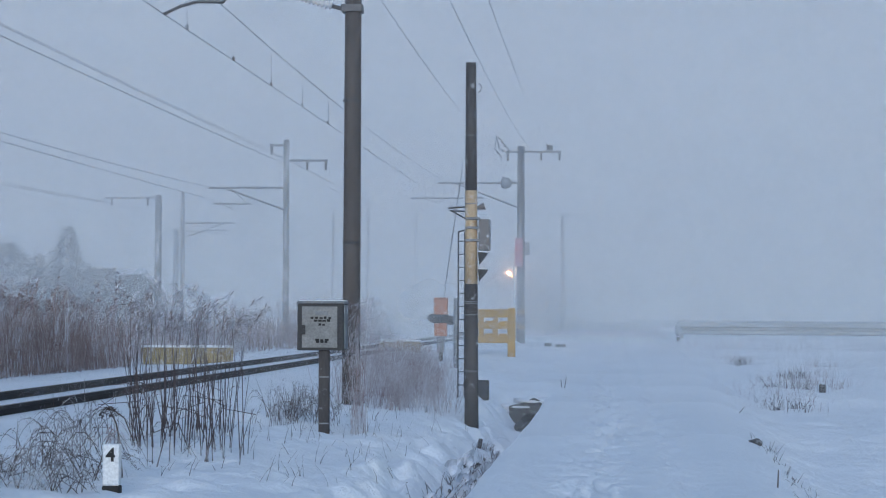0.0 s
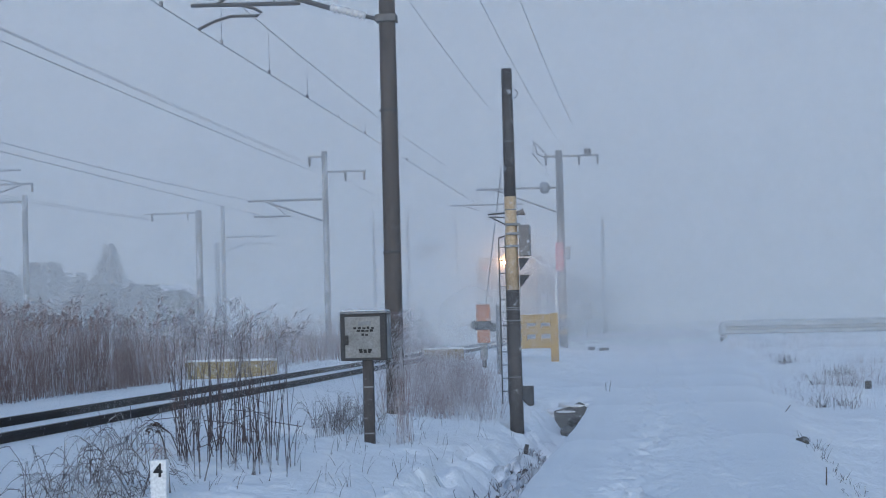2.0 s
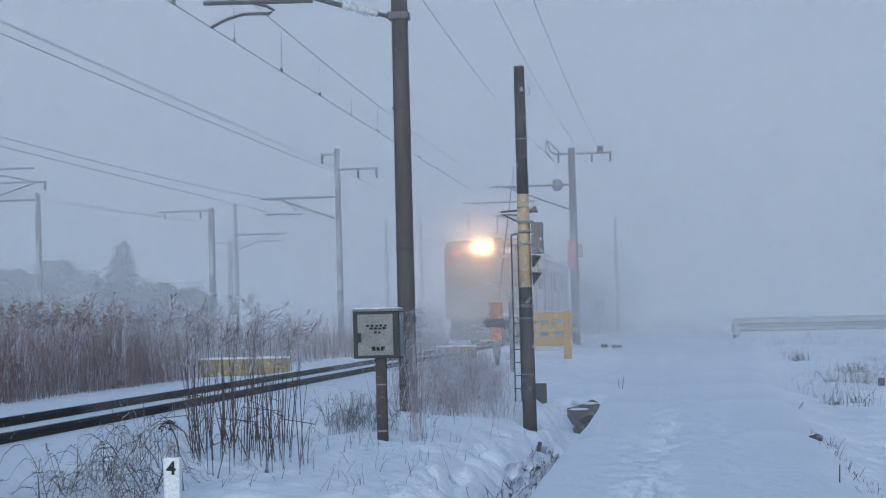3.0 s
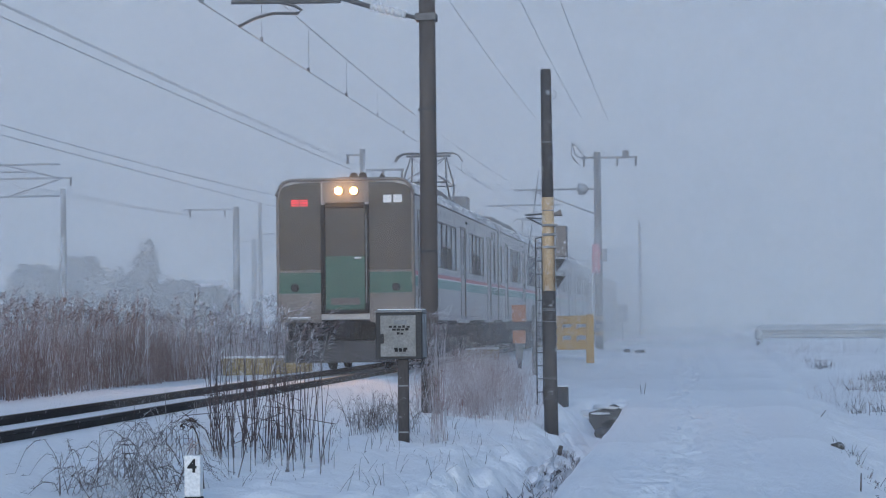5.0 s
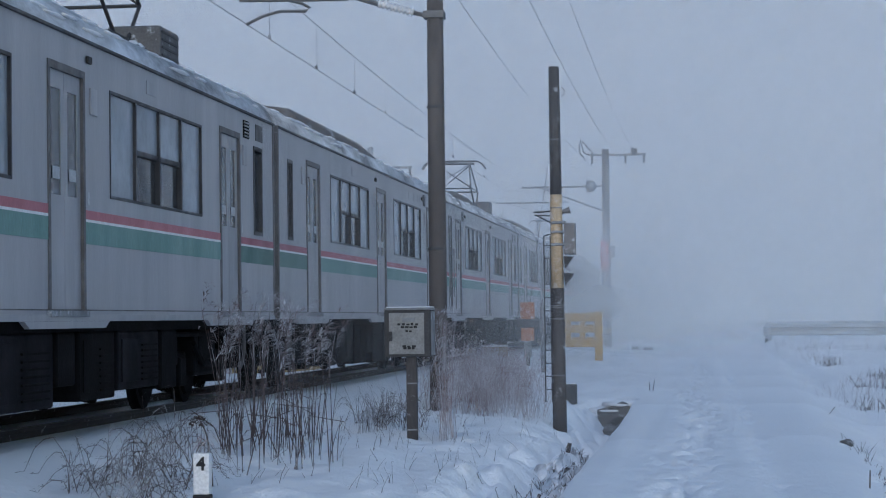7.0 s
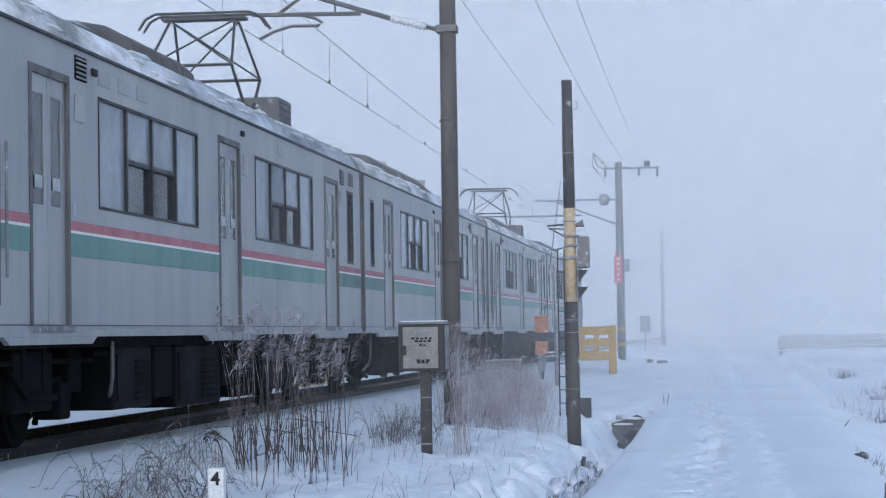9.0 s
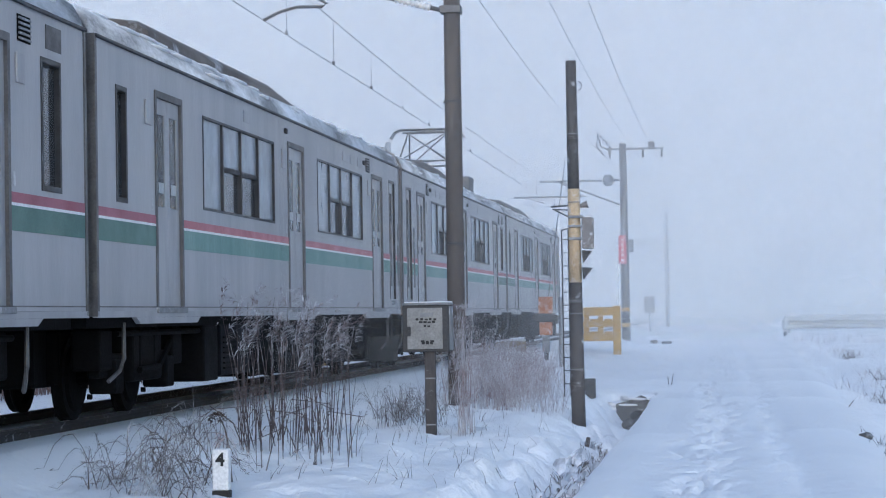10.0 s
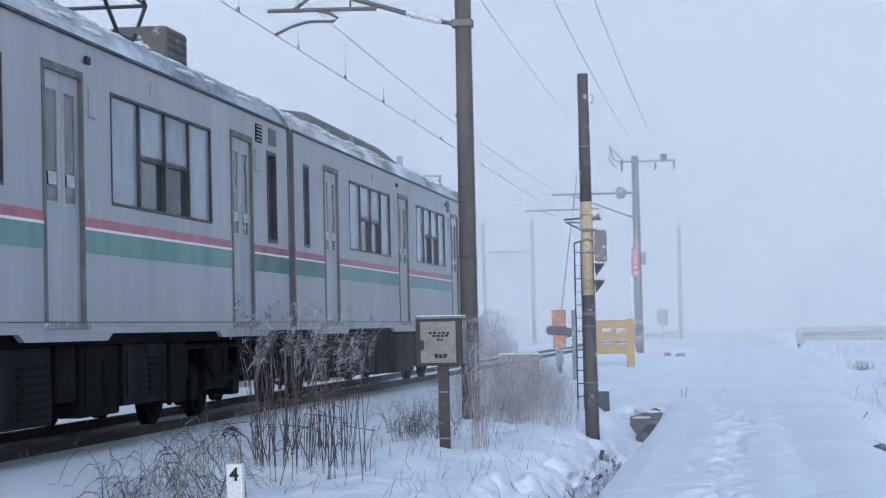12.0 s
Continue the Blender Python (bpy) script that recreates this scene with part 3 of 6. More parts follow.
        # louvre, lamps and plates over the doors
        lou = box(B(), *sorted((side * HALF, side * (HALF + 0.01))), 3.42, 3.78, 3.33, 3.55)
        louvre = part("louvre", lou, UNDER, car)
        for k in range(5):
            part("slat", box(B(), *sorted((side * (HALF + 0.01), side * (HALF + 0.022))), 3.43, 3.77, 3.345 + k * 0.042, 3.362 + k * 0.042), GALV, louvre)
        if pantograph:
            lou = part("louvre", box(B(), *sorted((side * HALF, side * (HALF + 0.01))), 17.72, 18.06, 3.30, 3.52), UNDER, car)
            for k in range(5):
                part("slat", box(B(), *sorted((side * (HALF + 0.01), side * (HALF + 0.022))), 17.73, 18.05, 3.315 + k * 0.042, 3.332 + k * 0.042), GALV, lou)
            part("dark_plate", box(B(), *sorted((side * HALF, side * (HALF + 0.008))), 18.5, 18.95, 3.32, 3.53, 0.003), DOORFRAME, car)
        part("corner_post", box(B(), *sorted((side * (HALF - 0.1), side * (HALF + 0.012))), LEN - 0.06, LEN + 0.01, Z0 - 0.05, Z1 + 0.02, 0.006), DOORFRAME, car)
        for y in (10.5, 3.95):
            part("door_lamp", box(B(), *sorted((side * HALF, side * (HALF + 0.03))), y, y + 0.14, 3.42, 3.49, 0.01), RUBBER, car)
        for y in (4.2, 4.9, 5.6):
            part("vent_plate", box(B(), *sorted((side * HALF, side * (HALF + 0.008))), y, y + 0.42, 3.36, 3.5, 0.003), DOORSTEEL, car)
        part("data_plate", box(B(), *sorted((side * HALF, side * (HALF + 0.008))), 12.8, 13.2, 3.36, 3.5, 0.003), DOORSTEEL, car)
        for a in (3.42, 10.62, 17.66):
            part("side_panel", box(B(), *sorted((side * HALF, side * (HALF + 0.02))), a, a + 0.22, 2.95, 3.2, 0.006), DOORSTEEL, car)
            part("sticker", box(B(), *sorted((side * HALF, side * (HALF + 0.004))), a - 0.08, a - 0.02, 2.1, 2.22), LABELGREY, car)
    # roof: an arch between the gutters
    bm = B()
    xs = [HALF * math.sin(math.pi / 2 * k / 12) for k in range(-12, 13)]
    outer = [(x, roof_line(x)) for x in xs]
    loop = outer + [(x * 0.97, z - 0.05) for x, z in reversed(outer)]
    ya, yb = 0.1, LEN
    fr, bk = ([bm.verts.new((x, y, z)) for x, z in loop] for y in (ya, yb))
    for k in range(len(loop)):
        bm.faces.new((fr[k], fr[(k + 1) % len(loop)], bk[(k + 1) % len(loop)], bk[k]))
    n = len(outer)
    for r in (fr, bk):
        for k in range(n - 1):
            bm.faces.new((r[k], r[k + 1], r[2 * n - 2 - k], r[2 * n - 1 - k]))
    roof = part("roof", bm, ROOF, car, "grey roof dusted with snow", True)
    bm = B()
    sec = [(-1.12, -0.05), (-1.08, 0.24), (-0.95, 0.36), (-0.5, 0.42), (0, 0.43), (0.5, 0.42), (0.95, 0.36), (1.08, 0.24), (1.12, -0.05)]

    def unit(ya, yb, ends, low=1.0):
        hump, rings = B(), []
        for y, k in ((ya, 0.3), (ya + 0.35 * ends, 0.75), (ya + ends, 1.0), (yb - 0.12, 1.0), (yb, 0.93)):
            rings.append([hump.verts.new((x * (0.94 + 0.06 * k), y, 3.84 + z * k * low)) for x, z in sec])
        for a, b in zip(rings, rings[1:]):
            for k in range(len(sec) - 1):
                hump.faces.new((a[k], a[k + 1], b[k + 1], b[k]))
        hump.faces.new(rings[0][::-1]), hump.faces.new(rings[-1])
        return hump
    if pantograph:
        part("air_conditioner", unit(4.6, 9.6, 1.6), HUMP, roof, "brown roof unit", True)
        part("air_conditioner", unit(9.75, 12.2, 0.3, 0.7), ROOF, roof, "low grey roof unit dusted with snow", True)
    else:
        part("air_conditioner", unit(7.1, 16.4, 2.2), HUMP, roof, "brown roof unit", True)
    snow = B()
    rr = random.Random(4)
    for k in range(150):
        y, x = rr.uniform(0.3, LEN - 0.6), rr.choice((-1, 1)) * rr.uniform(0.85, 1.40)
        s = rr.uniform(0.08, 0.36)
        bmesh.ops.create_icosphere(snow, subdivisions=1, radius=1.0,
                                   matrix=Matrix.Translation((x, y, roof_line(x) - 0.005)) @ Matrix.Diagonal((s * 0.22, s * 1.6, 0.02, 1)))
    tagged(part("roof_snow", snow, SNOW, roof, "patches of snow along the roof edge", True), kind="stuff")
    for y in (17.9, 18.4):
        lathe_bm = lathe(B(), [(0.07, 0), (0.07, 0.1), (0.045, 0.15), (0.02, 0.17)], pose(0.55, y, roof_line(0.55) - 0.01))
        part("roof_vent", lathe_bm, RUBBER, roof)
    # floor, inner end walls, benches
    part("floor", box(B(), -HALF + 0.07, HALF - 0.07, 0.2, LEN - 0.1, Z0 - 0.02, Z0 + 0.06), INSIDE, car)
    for y0 in (1.6, LEN - 0.1):
        part("bulkhead", wall_with_holes(B(), -0.02, 0.02, -HALF + 0.08, HALF - 0.08, Z0, Z1, [(-0.4, 0.4, Z0 + 0.05, 3.0)]), INSIDE, car).matrix_basis = pose(0, y0, 0, 0, 0, 90)
    for side in (-1, 1):
        for a, b in ((3.5, 9.1), (10.8, 16.3)):
            bench = B()
            box(bench, *sorted((side * (HALF - 0.1), side * (HALF - 0.55))), a, b, Z0 + 0.1, Z0 + 0.47, 0.02)
            box(bench, *sorted((side * (HALF - 0.1), side * (HALF - 0.22))), a, b, Z0 + 0.47, Z0 + 1.05, 0.02)
            part("bench", bench, SEAT, car)
    # rear end: plate and gangway bellows
    part("end_wall", box(B(), -HALF + 0.01, HALF - 0.01, LEN - 0.06, LEN, Z0, Z1 + 0.02), STEEL, car)
    gang = B()
    for k in range(5):
        box(gang, -0.5, 0.5, LEN + k * 0.05, LEN + k * 0.05 + 0.035, Z0 - 0.02, 3.1, 0.01)
    part("gangway", gang, RUBBER, car)
    build_front(car)
    build_underframe(car)
    if pantograph:
        build_pantograph(car)
    return car


def build_front(car):
    """The flat cab end: dark window mask, green band, beige apron, middle door, lamps."""
    def outline(z_low, z_high, inset=0.0, n=10):
        w = HALF - inset
        pts = [(-w, z_low), (w, z_low)]
        if z_high > Z1 - 0.3:
            for k in range(n + 1):
                x = w * math.cos(math.pi * k / n)
                pts.append((x, min(z_high, roof_line(x * (HALF / max(w, 0.1)) * 0.985) - inset)))
        else:
            pts += [(w, z_high), (-w, z_high)]
        return pts

    def slab(pts, y0, y1):
        bm = B()
        a, b = ([bm.verts.new((x, y, z)) for x, z in pts] for y in (y0, y1))
        bm.faces.new(a[::-1]), bm.faces.new(b)
        for k in range(len(pts)):
            bm.faces.new((a[k], a[(k + 1) % len(pts)], b[(k + 1) % len(pts)], b[k]))
        return bm
    front = part("front_mask", slab(outline(Z0 - 0.02, 4.0), 0.03, 0.14), STEEL, car, "steel cab front")
    for s in (-1, 1):
        # windscreens
        pts = [(s * 0.50, 2.075), (s * 1.375, 2.075), (s * 1.375, 3.64), (s * 1.345, 3.74), (s * 1.27, 3.81), (s * 1.0, 3.87), (s * 0.50, 3.89)]
        if s < 0:
            pts = pts[::-1]
        part("windscreen", slab(pts, 0.012, 0.028), BLACK, front, "black glossy windscreen")
        part("green_band", slab([(s * 0.5, 1.60), (s * 1.40, 1.60), (s * 1.40, 2.03), (s * 0.5, 2.03)], 0.014, 0.028), DEEPGREEN, front, "green painted band")
        part("trim_strip", slab([(s * 0.5, 2.035), (s * 1.40, 2.035), (s * 1.40, 2.07), (s * 0.5, 2.07)], 0.012, 0.028), BEIGE, front)
        part("apron", slab([(s * 0.5, 1.0), (s * 1.42, 1.0), (s * 1.42, 1.595), (s * 0.5, 1.595)], 0.012, 0.028), BEIGE, front, "beige painted lower panel")
        part("corner_post", slab([(s * 1.38, Z0), (s * 1.415, Z0), (s * 1.415, 3.6), (s * 1.38, 3.6)], -0.005, 0.026), BEIGE, front)
        tl = lathe(B(), [(0.085, 0), (0.085, 0.03), (0.06, 0.04)], Matrix.Translation((s * 1.05, 0.015, 1.72)) @ pose(0, 0, 0, 90))
        part("tail_lamp", tl, RUBBER, front)
        part("step_board", box(B(), s * 0.95 - 0.25, s * 0.95 + 0.25, -0.12, 0.02, 1.05, 1.09, 0.01), GALV, front)
        part("step_snow", box(B(), s * 0.95 - 0.23, s * 0.95 + 0.23, -0.11, 0.01, 1.092, 1.12, 0.01), SNOW, front)
        part("front_seal", box(B(), *sorted((s * (HALF - 0.012), s * (HALF + 0.006))), 0.02, 0.118, Z0, Z1, 0.0), DOORFRAME, front)
    # crown edge
    bm = B()
    cr = [(x, 0.0, roof_line(x) - 0.01) for x in [HALF * math.sin(math.pi / 2 * k / 10) for k in range(-10, 11)]]
    path_rod(bm, cr, 0.035)
    part("crown", bm, BEIGE, front, "", True)
    # middle door with its frame
    fr = B()
    for x0, x1, z0, z1 in ((-0.5, -0.41, 1.18, 3.42), (0.41, 0.5, 1.18, 3.42), (-0.41, 0.41, 3.35, 3.46), (-0.41, 0.41, 1.18, 1.26)):
        box(fr, x0, x1, -0.05, 0.03, z0, z1, 0.012)
    fd = part("front_door", fr, UNDER, front, "middle cab door in a grey frame")
    part("door_panel", box(B(), -0.41, 0.41, 0.0, 0.03, 1.26, 2.36), DEEPGREEN, fd, "green painted door panel")
    part("door_glass", box(B(), -0.41, 0.41, 0.0, 0.03, 2.36, 3.35), BLACK, fd, "dark door window")
    part("door_handle", rod(B(), (0.2, -0.03, 2.32), (0.34, -0.03, 2.32), 0.02), WHITE, fd)
    part("kick_plate", box(B(), -0.3, 0.3, -0.012, 0.0, 1.36, 1.5, 0.004), DOORFRAME, fd)
    part("handrail", rod(B(), (0.45, -0.08, 1.4), (0.45, -0.08, 3.2), 0.011), GALV, fd)
    # lamp housing
    part("lamp_panel", slab([(-0.46, 3.47), (0.50, 3.47), (0.50, 3.89), (-0.46, 3.89)], -0.005, 0.028), BEIGE, front, "pale headlamp panel")
    for x in (-0.115, 0.20):
        ring = lathe(B(), [(0.11, -0.02), (0.11, 0.10), (0.09, 0.10), (0.09, -0.02)], Matrix.Translation((x, 0.0, 3.70)) @ pose(0, 0, 0, 90))
        lamp = part("headlight", ring, RUBBER, front, "round lit headlight", True)
        part("lens", lathe(B(), [(0.088, 0.0), (0.075, 0.012), (0.02, 0.02)], Matrix.Translation((x, -0.008, 3.70)) @ pose(0, 0, 0, 90)), GLASSLAMP, lamp)
        part("bulb", lathe(B(), [(0.045, 0.0), (0.03, 0.008), (0.01, 0.01)], Matrix.Translation((x, -0.03, 3.70)) @ pose(0, 0, 0, 90), 10), GLASSLAMP, lamp)
    # destination display and the operator's mark, as plain shapes
    for k, (x, w) in enumerate(((-1.12, 0.16), (-0.93, 0.16))):
        for j in range(3):
            part("display_bar", box(B(), x, x + w, 0.004, 0.012, 3.40 + j * 0.05, 3.43 + j * 0.05), LEDRED, front)
    mark = B()
    box(mark, 0.80, 0.97, 0.002, 0.012, 3.45, 3.61, 0.0)
    box(mark, 1.01, 1.19, 0.002, 0.012, 3.45, 3.61, 0.0)
    part("operator_mark", mark, WHITE, front, "white plain mark")
    # horns and aerial on the crown
    for x in (0.17, 0.36):
        part("horn", lathe(B(), [(0.03, 0), (0.05, 0.12), (0.09, 0.2)], Matrix.Translation((x, 0.35, 4.0)) @ pose(0, 0, 0, 90)), RUBBER, front)
    part("horn_base", box(B(), -0.22, 0.16, 0.2, 0.5, 3.95, 4.0, 0.01), RUBBER, front)
    part("aerial", lathe(B(), [(0.09, 0), (0.1, 0.08), (0.06, 0.16), (0.015, 0.22)], pose(0.72, 0.45, 3.86)), RUBBER, front)
    # coupler, hoses, plough
    cp = B()
    box(cp, -0.22, 0.22, -0.35, 0.3, 0.72, 1.0, 0.03)
    box(cp, -0.14, 0.14, -0.55, -0.35, 0.68, 1.04, 0.03)
    part("coupler", cp, UNDERBOX, car)
    bm = B()
    for x in (-1.05, -0.75, 0.75, 1.05):
        path_rod(bm, [(x, -0.02, 1.0), (x, -0.14, 0.8), (x * 0.97, -0.16, 0.55), (x * 0.92, -0.06, 0.4)], 0.03)
    part("air_hoses", bm, RUBBER, car)
    bm = B()
    pl = [(-1.25, 0.3), (1.25, 0.3)]
    v = [bm.verts.new(c) for c in ((-1.3, 0.25, 0.62), (0, -0.15, 0.62), (1.3, 0.25, 0.62), (1.3, 0.05, 0.18), (0, -0.35, 0.18), (-1.3, 0.05, 0.18))]
    w = [bm.verts.new(c.co + Vector((0, 0.05, 0))) for c in v]
    for f in ((0, 1, 4, 5), (1, 2, 3, 4)):
        bm.faces.new([v[k] for k in f]), bm.faces.new([w[k] for k in reversed(f)])
    for a, b in ((0, 1), (1, 2), (2, 3), (3, 4), (4, 5), (5, 0)):
        bm.faces.new((v[a], v[b], w[b], w[a]))
    part("plough", bm, PLOUGH, car, "grey snow plough under the cab")
    for s in (-1, 1):
        part("buffer_bracket", box(B(), s * 1.0 - 0.2, s * 1.0 + 0.2, 0.0, 0.3, 0.62, 1.0, 0.02), UNDERBOX, car)


GLASSLAMP = surface("lamp_glass", (0.5, 0.5, 0.5), (0.45, 0.45, 0.45), 5, 0.15, 0.2, 0.0)


def build_underframe(car):
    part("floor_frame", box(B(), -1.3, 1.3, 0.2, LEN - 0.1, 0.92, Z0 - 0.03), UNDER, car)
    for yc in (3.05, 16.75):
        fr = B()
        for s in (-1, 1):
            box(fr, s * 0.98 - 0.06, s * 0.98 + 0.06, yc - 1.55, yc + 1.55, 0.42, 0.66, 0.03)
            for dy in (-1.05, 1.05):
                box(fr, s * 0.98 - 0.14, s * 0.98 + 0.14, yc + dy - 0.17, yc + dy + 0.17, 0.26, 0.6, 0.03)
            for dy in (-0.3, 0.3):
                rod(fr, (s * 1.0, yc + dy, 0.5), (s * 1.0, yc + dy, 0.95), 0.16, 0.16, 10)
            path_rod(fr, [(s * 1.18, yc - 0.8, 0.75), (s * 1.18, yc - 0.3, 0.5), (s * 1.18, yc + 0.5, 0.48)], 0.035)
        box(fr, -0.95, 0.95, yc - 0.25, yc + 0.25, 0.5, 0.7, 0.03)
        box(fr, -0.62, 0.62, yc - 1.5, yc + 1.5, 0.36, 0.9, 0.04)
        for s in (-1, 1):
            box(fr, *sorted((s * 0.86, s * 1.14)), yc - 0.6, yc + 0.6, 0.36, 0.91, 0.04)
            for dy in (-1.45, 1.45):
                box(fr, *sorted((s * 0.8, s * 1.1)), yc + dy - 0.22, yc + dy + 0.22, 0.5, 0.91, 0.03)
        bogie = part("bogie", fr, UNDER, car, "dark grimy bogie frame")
        for dy in (-1.05, 1.05):
            ws = B()
            rod(ws, (-0.8, 0, 0), (0.8, 0, 0), 0.08)
            for k in range(6):
                a = k * math.pi / 3
                for s in (-1, 1):
                    rod(ws, (s * 0.79, math.cos(a) * 0.2, math.sin(a) * 0.2), (s * 0.835, math.cos(a) * 0.2, math.sin(a) * 0.2), 0.03, 0.03, 6)
            for s in (-1, 1):
                lathe(ws, [(0.1, 0), (0.33, 0.0), (0.345, 0.04), (0.43, 0.04), (0.43, 0.11), (0.455, 0.13), (0.455, 0.15), (0.36, 0.15), (0.33, 0.09), (0.12, 0.09), (0.12, 0.15)],
                      Matrix.Translation((s * 0.69, 0, 0)) @ pose(0, 0, 0, 0, -s * 90, 0), 20)
            part("wheelset", ws, UNDER, bogie).matrix_basis = pose(0, yc + dy, 0.43)
    rr = random.Random(7)
    y = 5.2
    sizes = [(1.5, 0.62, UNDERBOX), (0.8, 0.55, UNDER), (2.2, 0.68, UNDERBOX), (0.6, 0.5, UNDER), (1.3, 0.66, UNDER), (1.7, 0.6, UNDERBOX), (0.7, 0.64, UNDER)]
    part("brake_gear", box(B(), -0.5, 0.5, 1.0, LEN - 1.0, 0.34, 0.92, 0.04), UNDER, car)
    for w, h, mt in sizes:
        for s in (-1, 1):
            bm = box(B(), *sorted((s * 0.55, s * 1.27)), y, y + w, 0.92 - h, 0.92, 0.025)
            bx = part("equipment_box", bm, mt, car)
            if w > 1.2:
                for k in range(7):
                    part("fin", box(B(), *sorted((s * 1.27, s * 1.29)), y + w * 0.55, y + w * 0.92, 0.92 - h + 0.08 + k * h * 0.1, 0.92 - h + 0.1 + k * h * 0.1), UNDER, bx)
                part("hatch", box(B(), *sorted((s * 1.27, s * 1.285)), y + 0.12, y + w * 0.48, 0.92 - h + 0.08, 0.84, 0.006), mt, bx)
        y += w + 0.12
    bm = B()
    for s in (-1, 1):
        rod(bm, (s * 1.2, 4.7, 0.86), (s * 1.2, LEN - 1.5, 0.86), 0.03)
        rod(bm, (s * 1.12, 0.5, 0.8), (s * 1.12, 5.0, 0.8), 0.025)
    part("air_pipe", bm, UNDER, car)
    for s in (-1, 1):
        for y in (0.75, 5.06, 18.3):
            drop = path_rod(B(), [(s * 1.3, y, 0.97), (s * 1.3, y, 0.62), (s * 1.27, y + 0.05, 0.5), (s * 1.2, y + 0.22, 0.4)], 0.022)
            part("drain_pipe", drop, DOORFRAME, car)


def build_pantograph(car):
    yc, top = 14.9, 5.56
    base = B()
    for y in (yc - 0.9, yc + 0.9):
        box(base, -0.75, 0.75, y - 0.04, y + 0.04, 4.12, 4.2, 0.01)
    for x in (-0.7, 0.7):
        box(base, x - 0.04, x + 0.04, yc - 0.9, yc + 0.9, 4.12, 4.2, 0.01)
    panto = part("pantograph", base, DARKMETAL, car, "raised diamond pantograph")
    for x in (-0.7, 0.7):
        for y in (yc - 0.8, yc + 0.8):
            part("insulator", lathe(B(), [(0.05, 0), (0.09, 0.04), (0.05, 0.07), (0.09, 0.11), (0.05, 0.14), (0.08, 0.2)], pose(x, y, 3.9)), PORCELAIN, panto)
    low = B()
    for x in (-0.62, 0.62):
        for s in (-1, 1):
            rod(low, (x, yc + s * 0.25, 4.2), (x * 0.95, yc + s * 0.98, 4.72), 0.024)
            rod(low, (x * 0.95, yc + s * 0.98, 4.72), (x * 0.75, yc + s * 0.12, top - 0.1), 0.02)
    for s in (-1, 1):
        rod(low, (-0.6, yc + s * 0.98, 4.72), (0.6, yc + s * 0.98, 4.72), 0.022)
        rod(low, (-0.6, yc + s * 0.98, 4.72), (0.47, yc + s * 0.12, top - 0.1), 0.014)
        rod(low, (0.6, yc + s * 0.98, 4.72), (-0.47, yc + s * 0.12, top - 0.1), 0.014)
    part("arm_frame", low, DARKMETAL, panto)
    head = B()
    for dy in (-0.14, 0.14):
        path_rod(head, [(-0.92, yc + dy, top - 0.22), (-0.82, yc + dy, top - 0.07), (-0.68, yc + dy, top), (0.68, yc + dy, top), (0.82, yc + dy, top - 0.07), (0.92, yc + dy, top - 0.22)], 0.02)
    box(head, -0.6, 0.6, yc - 0.14, yc + 0.14, top - 0.09, top - 0.05)
    part("contact_head", head, DARKMETAL, panto)
    rbox = part("roof_box", box(B(), 0.35, 0.98, 15.3, 16.2, 3.9, 4.41, 0.03), ROOFBOX, car, "grey equipment box on the roof")
    for k in range(4):
        part("rib", box(B(), 0.95, 0.992, 15.34, 16.16, 4.06 + k * 0.09, 4.085 + k * 0.09), DARKMETAL, rbox)
    for y in (15.1, 14.85):
        part("insulator", lathe(B(), [(0.05, 0), (0.1, 0.03), (0.05, 0.07), (0.1, 0.1), (0.05, 0.14), (0.1, 0.17), (0.05, 0.22)], pose(0.75, y, 3.96)), PORCELAIN, rbox)
    for y in (18.6,):
        bm = B()
        rod(bm, (0.3, y, 3.9), (0.3, y, 4.25), 0.03)
        rod(bm, (0.3, y, 4.25), (-0.3, y, 4.25), 0.02)
        part("roof_cable_post", bm, DARKMETAL, car)


# front of the train along the track: seconds, metres from the camera
FRONT = [(0.0, 152.63), (0.5, 140.68), (1.0, 129.05), (1.5, 117.71), (2.0, 106.66), (2.5, 95.89), (3.0, 85.39), (3.5, 75.13), (4.0, 65.15), (4.5, 55.3),
         (5.0, 45.65), (5.5, 36.25), (6.0, 27.25), (6.5, 18.65), (7.0, 9.85), (7.5, 1.2), (8.0, -7.3), (8.5, -15.65), (9.0, -23.87), (9.5, -31.94),
         (10.0, -39.95), (10.5, -47.9), (11.0, -55.83), (11.5, -63.5), (12.0, -71.17)]


def train_front(t):
    return float(np.interp(t, [a for a, _ in FRONT], [b for _, b in FRONT]))


def build_train():
    lead = build_car(True)
    trail = build_car(False)
    cars = [lead, trail]
    for k in range(4):
        cars.append(copy_thing(cars[k % 2], pose(0, 0, 0)))
    for o in lead.children_recursive:
        if o.name.startswith("lens"):
            o.data = o.data.copy()
            o.data.materials[0] = LAMPGLOW
        elif o.name.startswith("bulb"):
            o.data = o.data.copy()
            o.data.materials[0] = HEADLIGHT
    return cars


CARS = build_train()


# ---- catenary poles and wires ----
def insulator_bm(bm, a, b, r=0.075, n=9):
    a, b = Vector(a), Vector(b)
    d = b - a
    prof = []
    for k in range(n):
        z = d.length * k / n
        prof += [(r * 0.55, z), (r, z + d.length * 0.35 / n), (r * 0.55, z + d.length * 0.75 / n)]
    return lathe(bm, prof, Matrix.Translation(a) @ d.to_track_quat("Z", "Y").to_matrix().to_4x4(), 12)


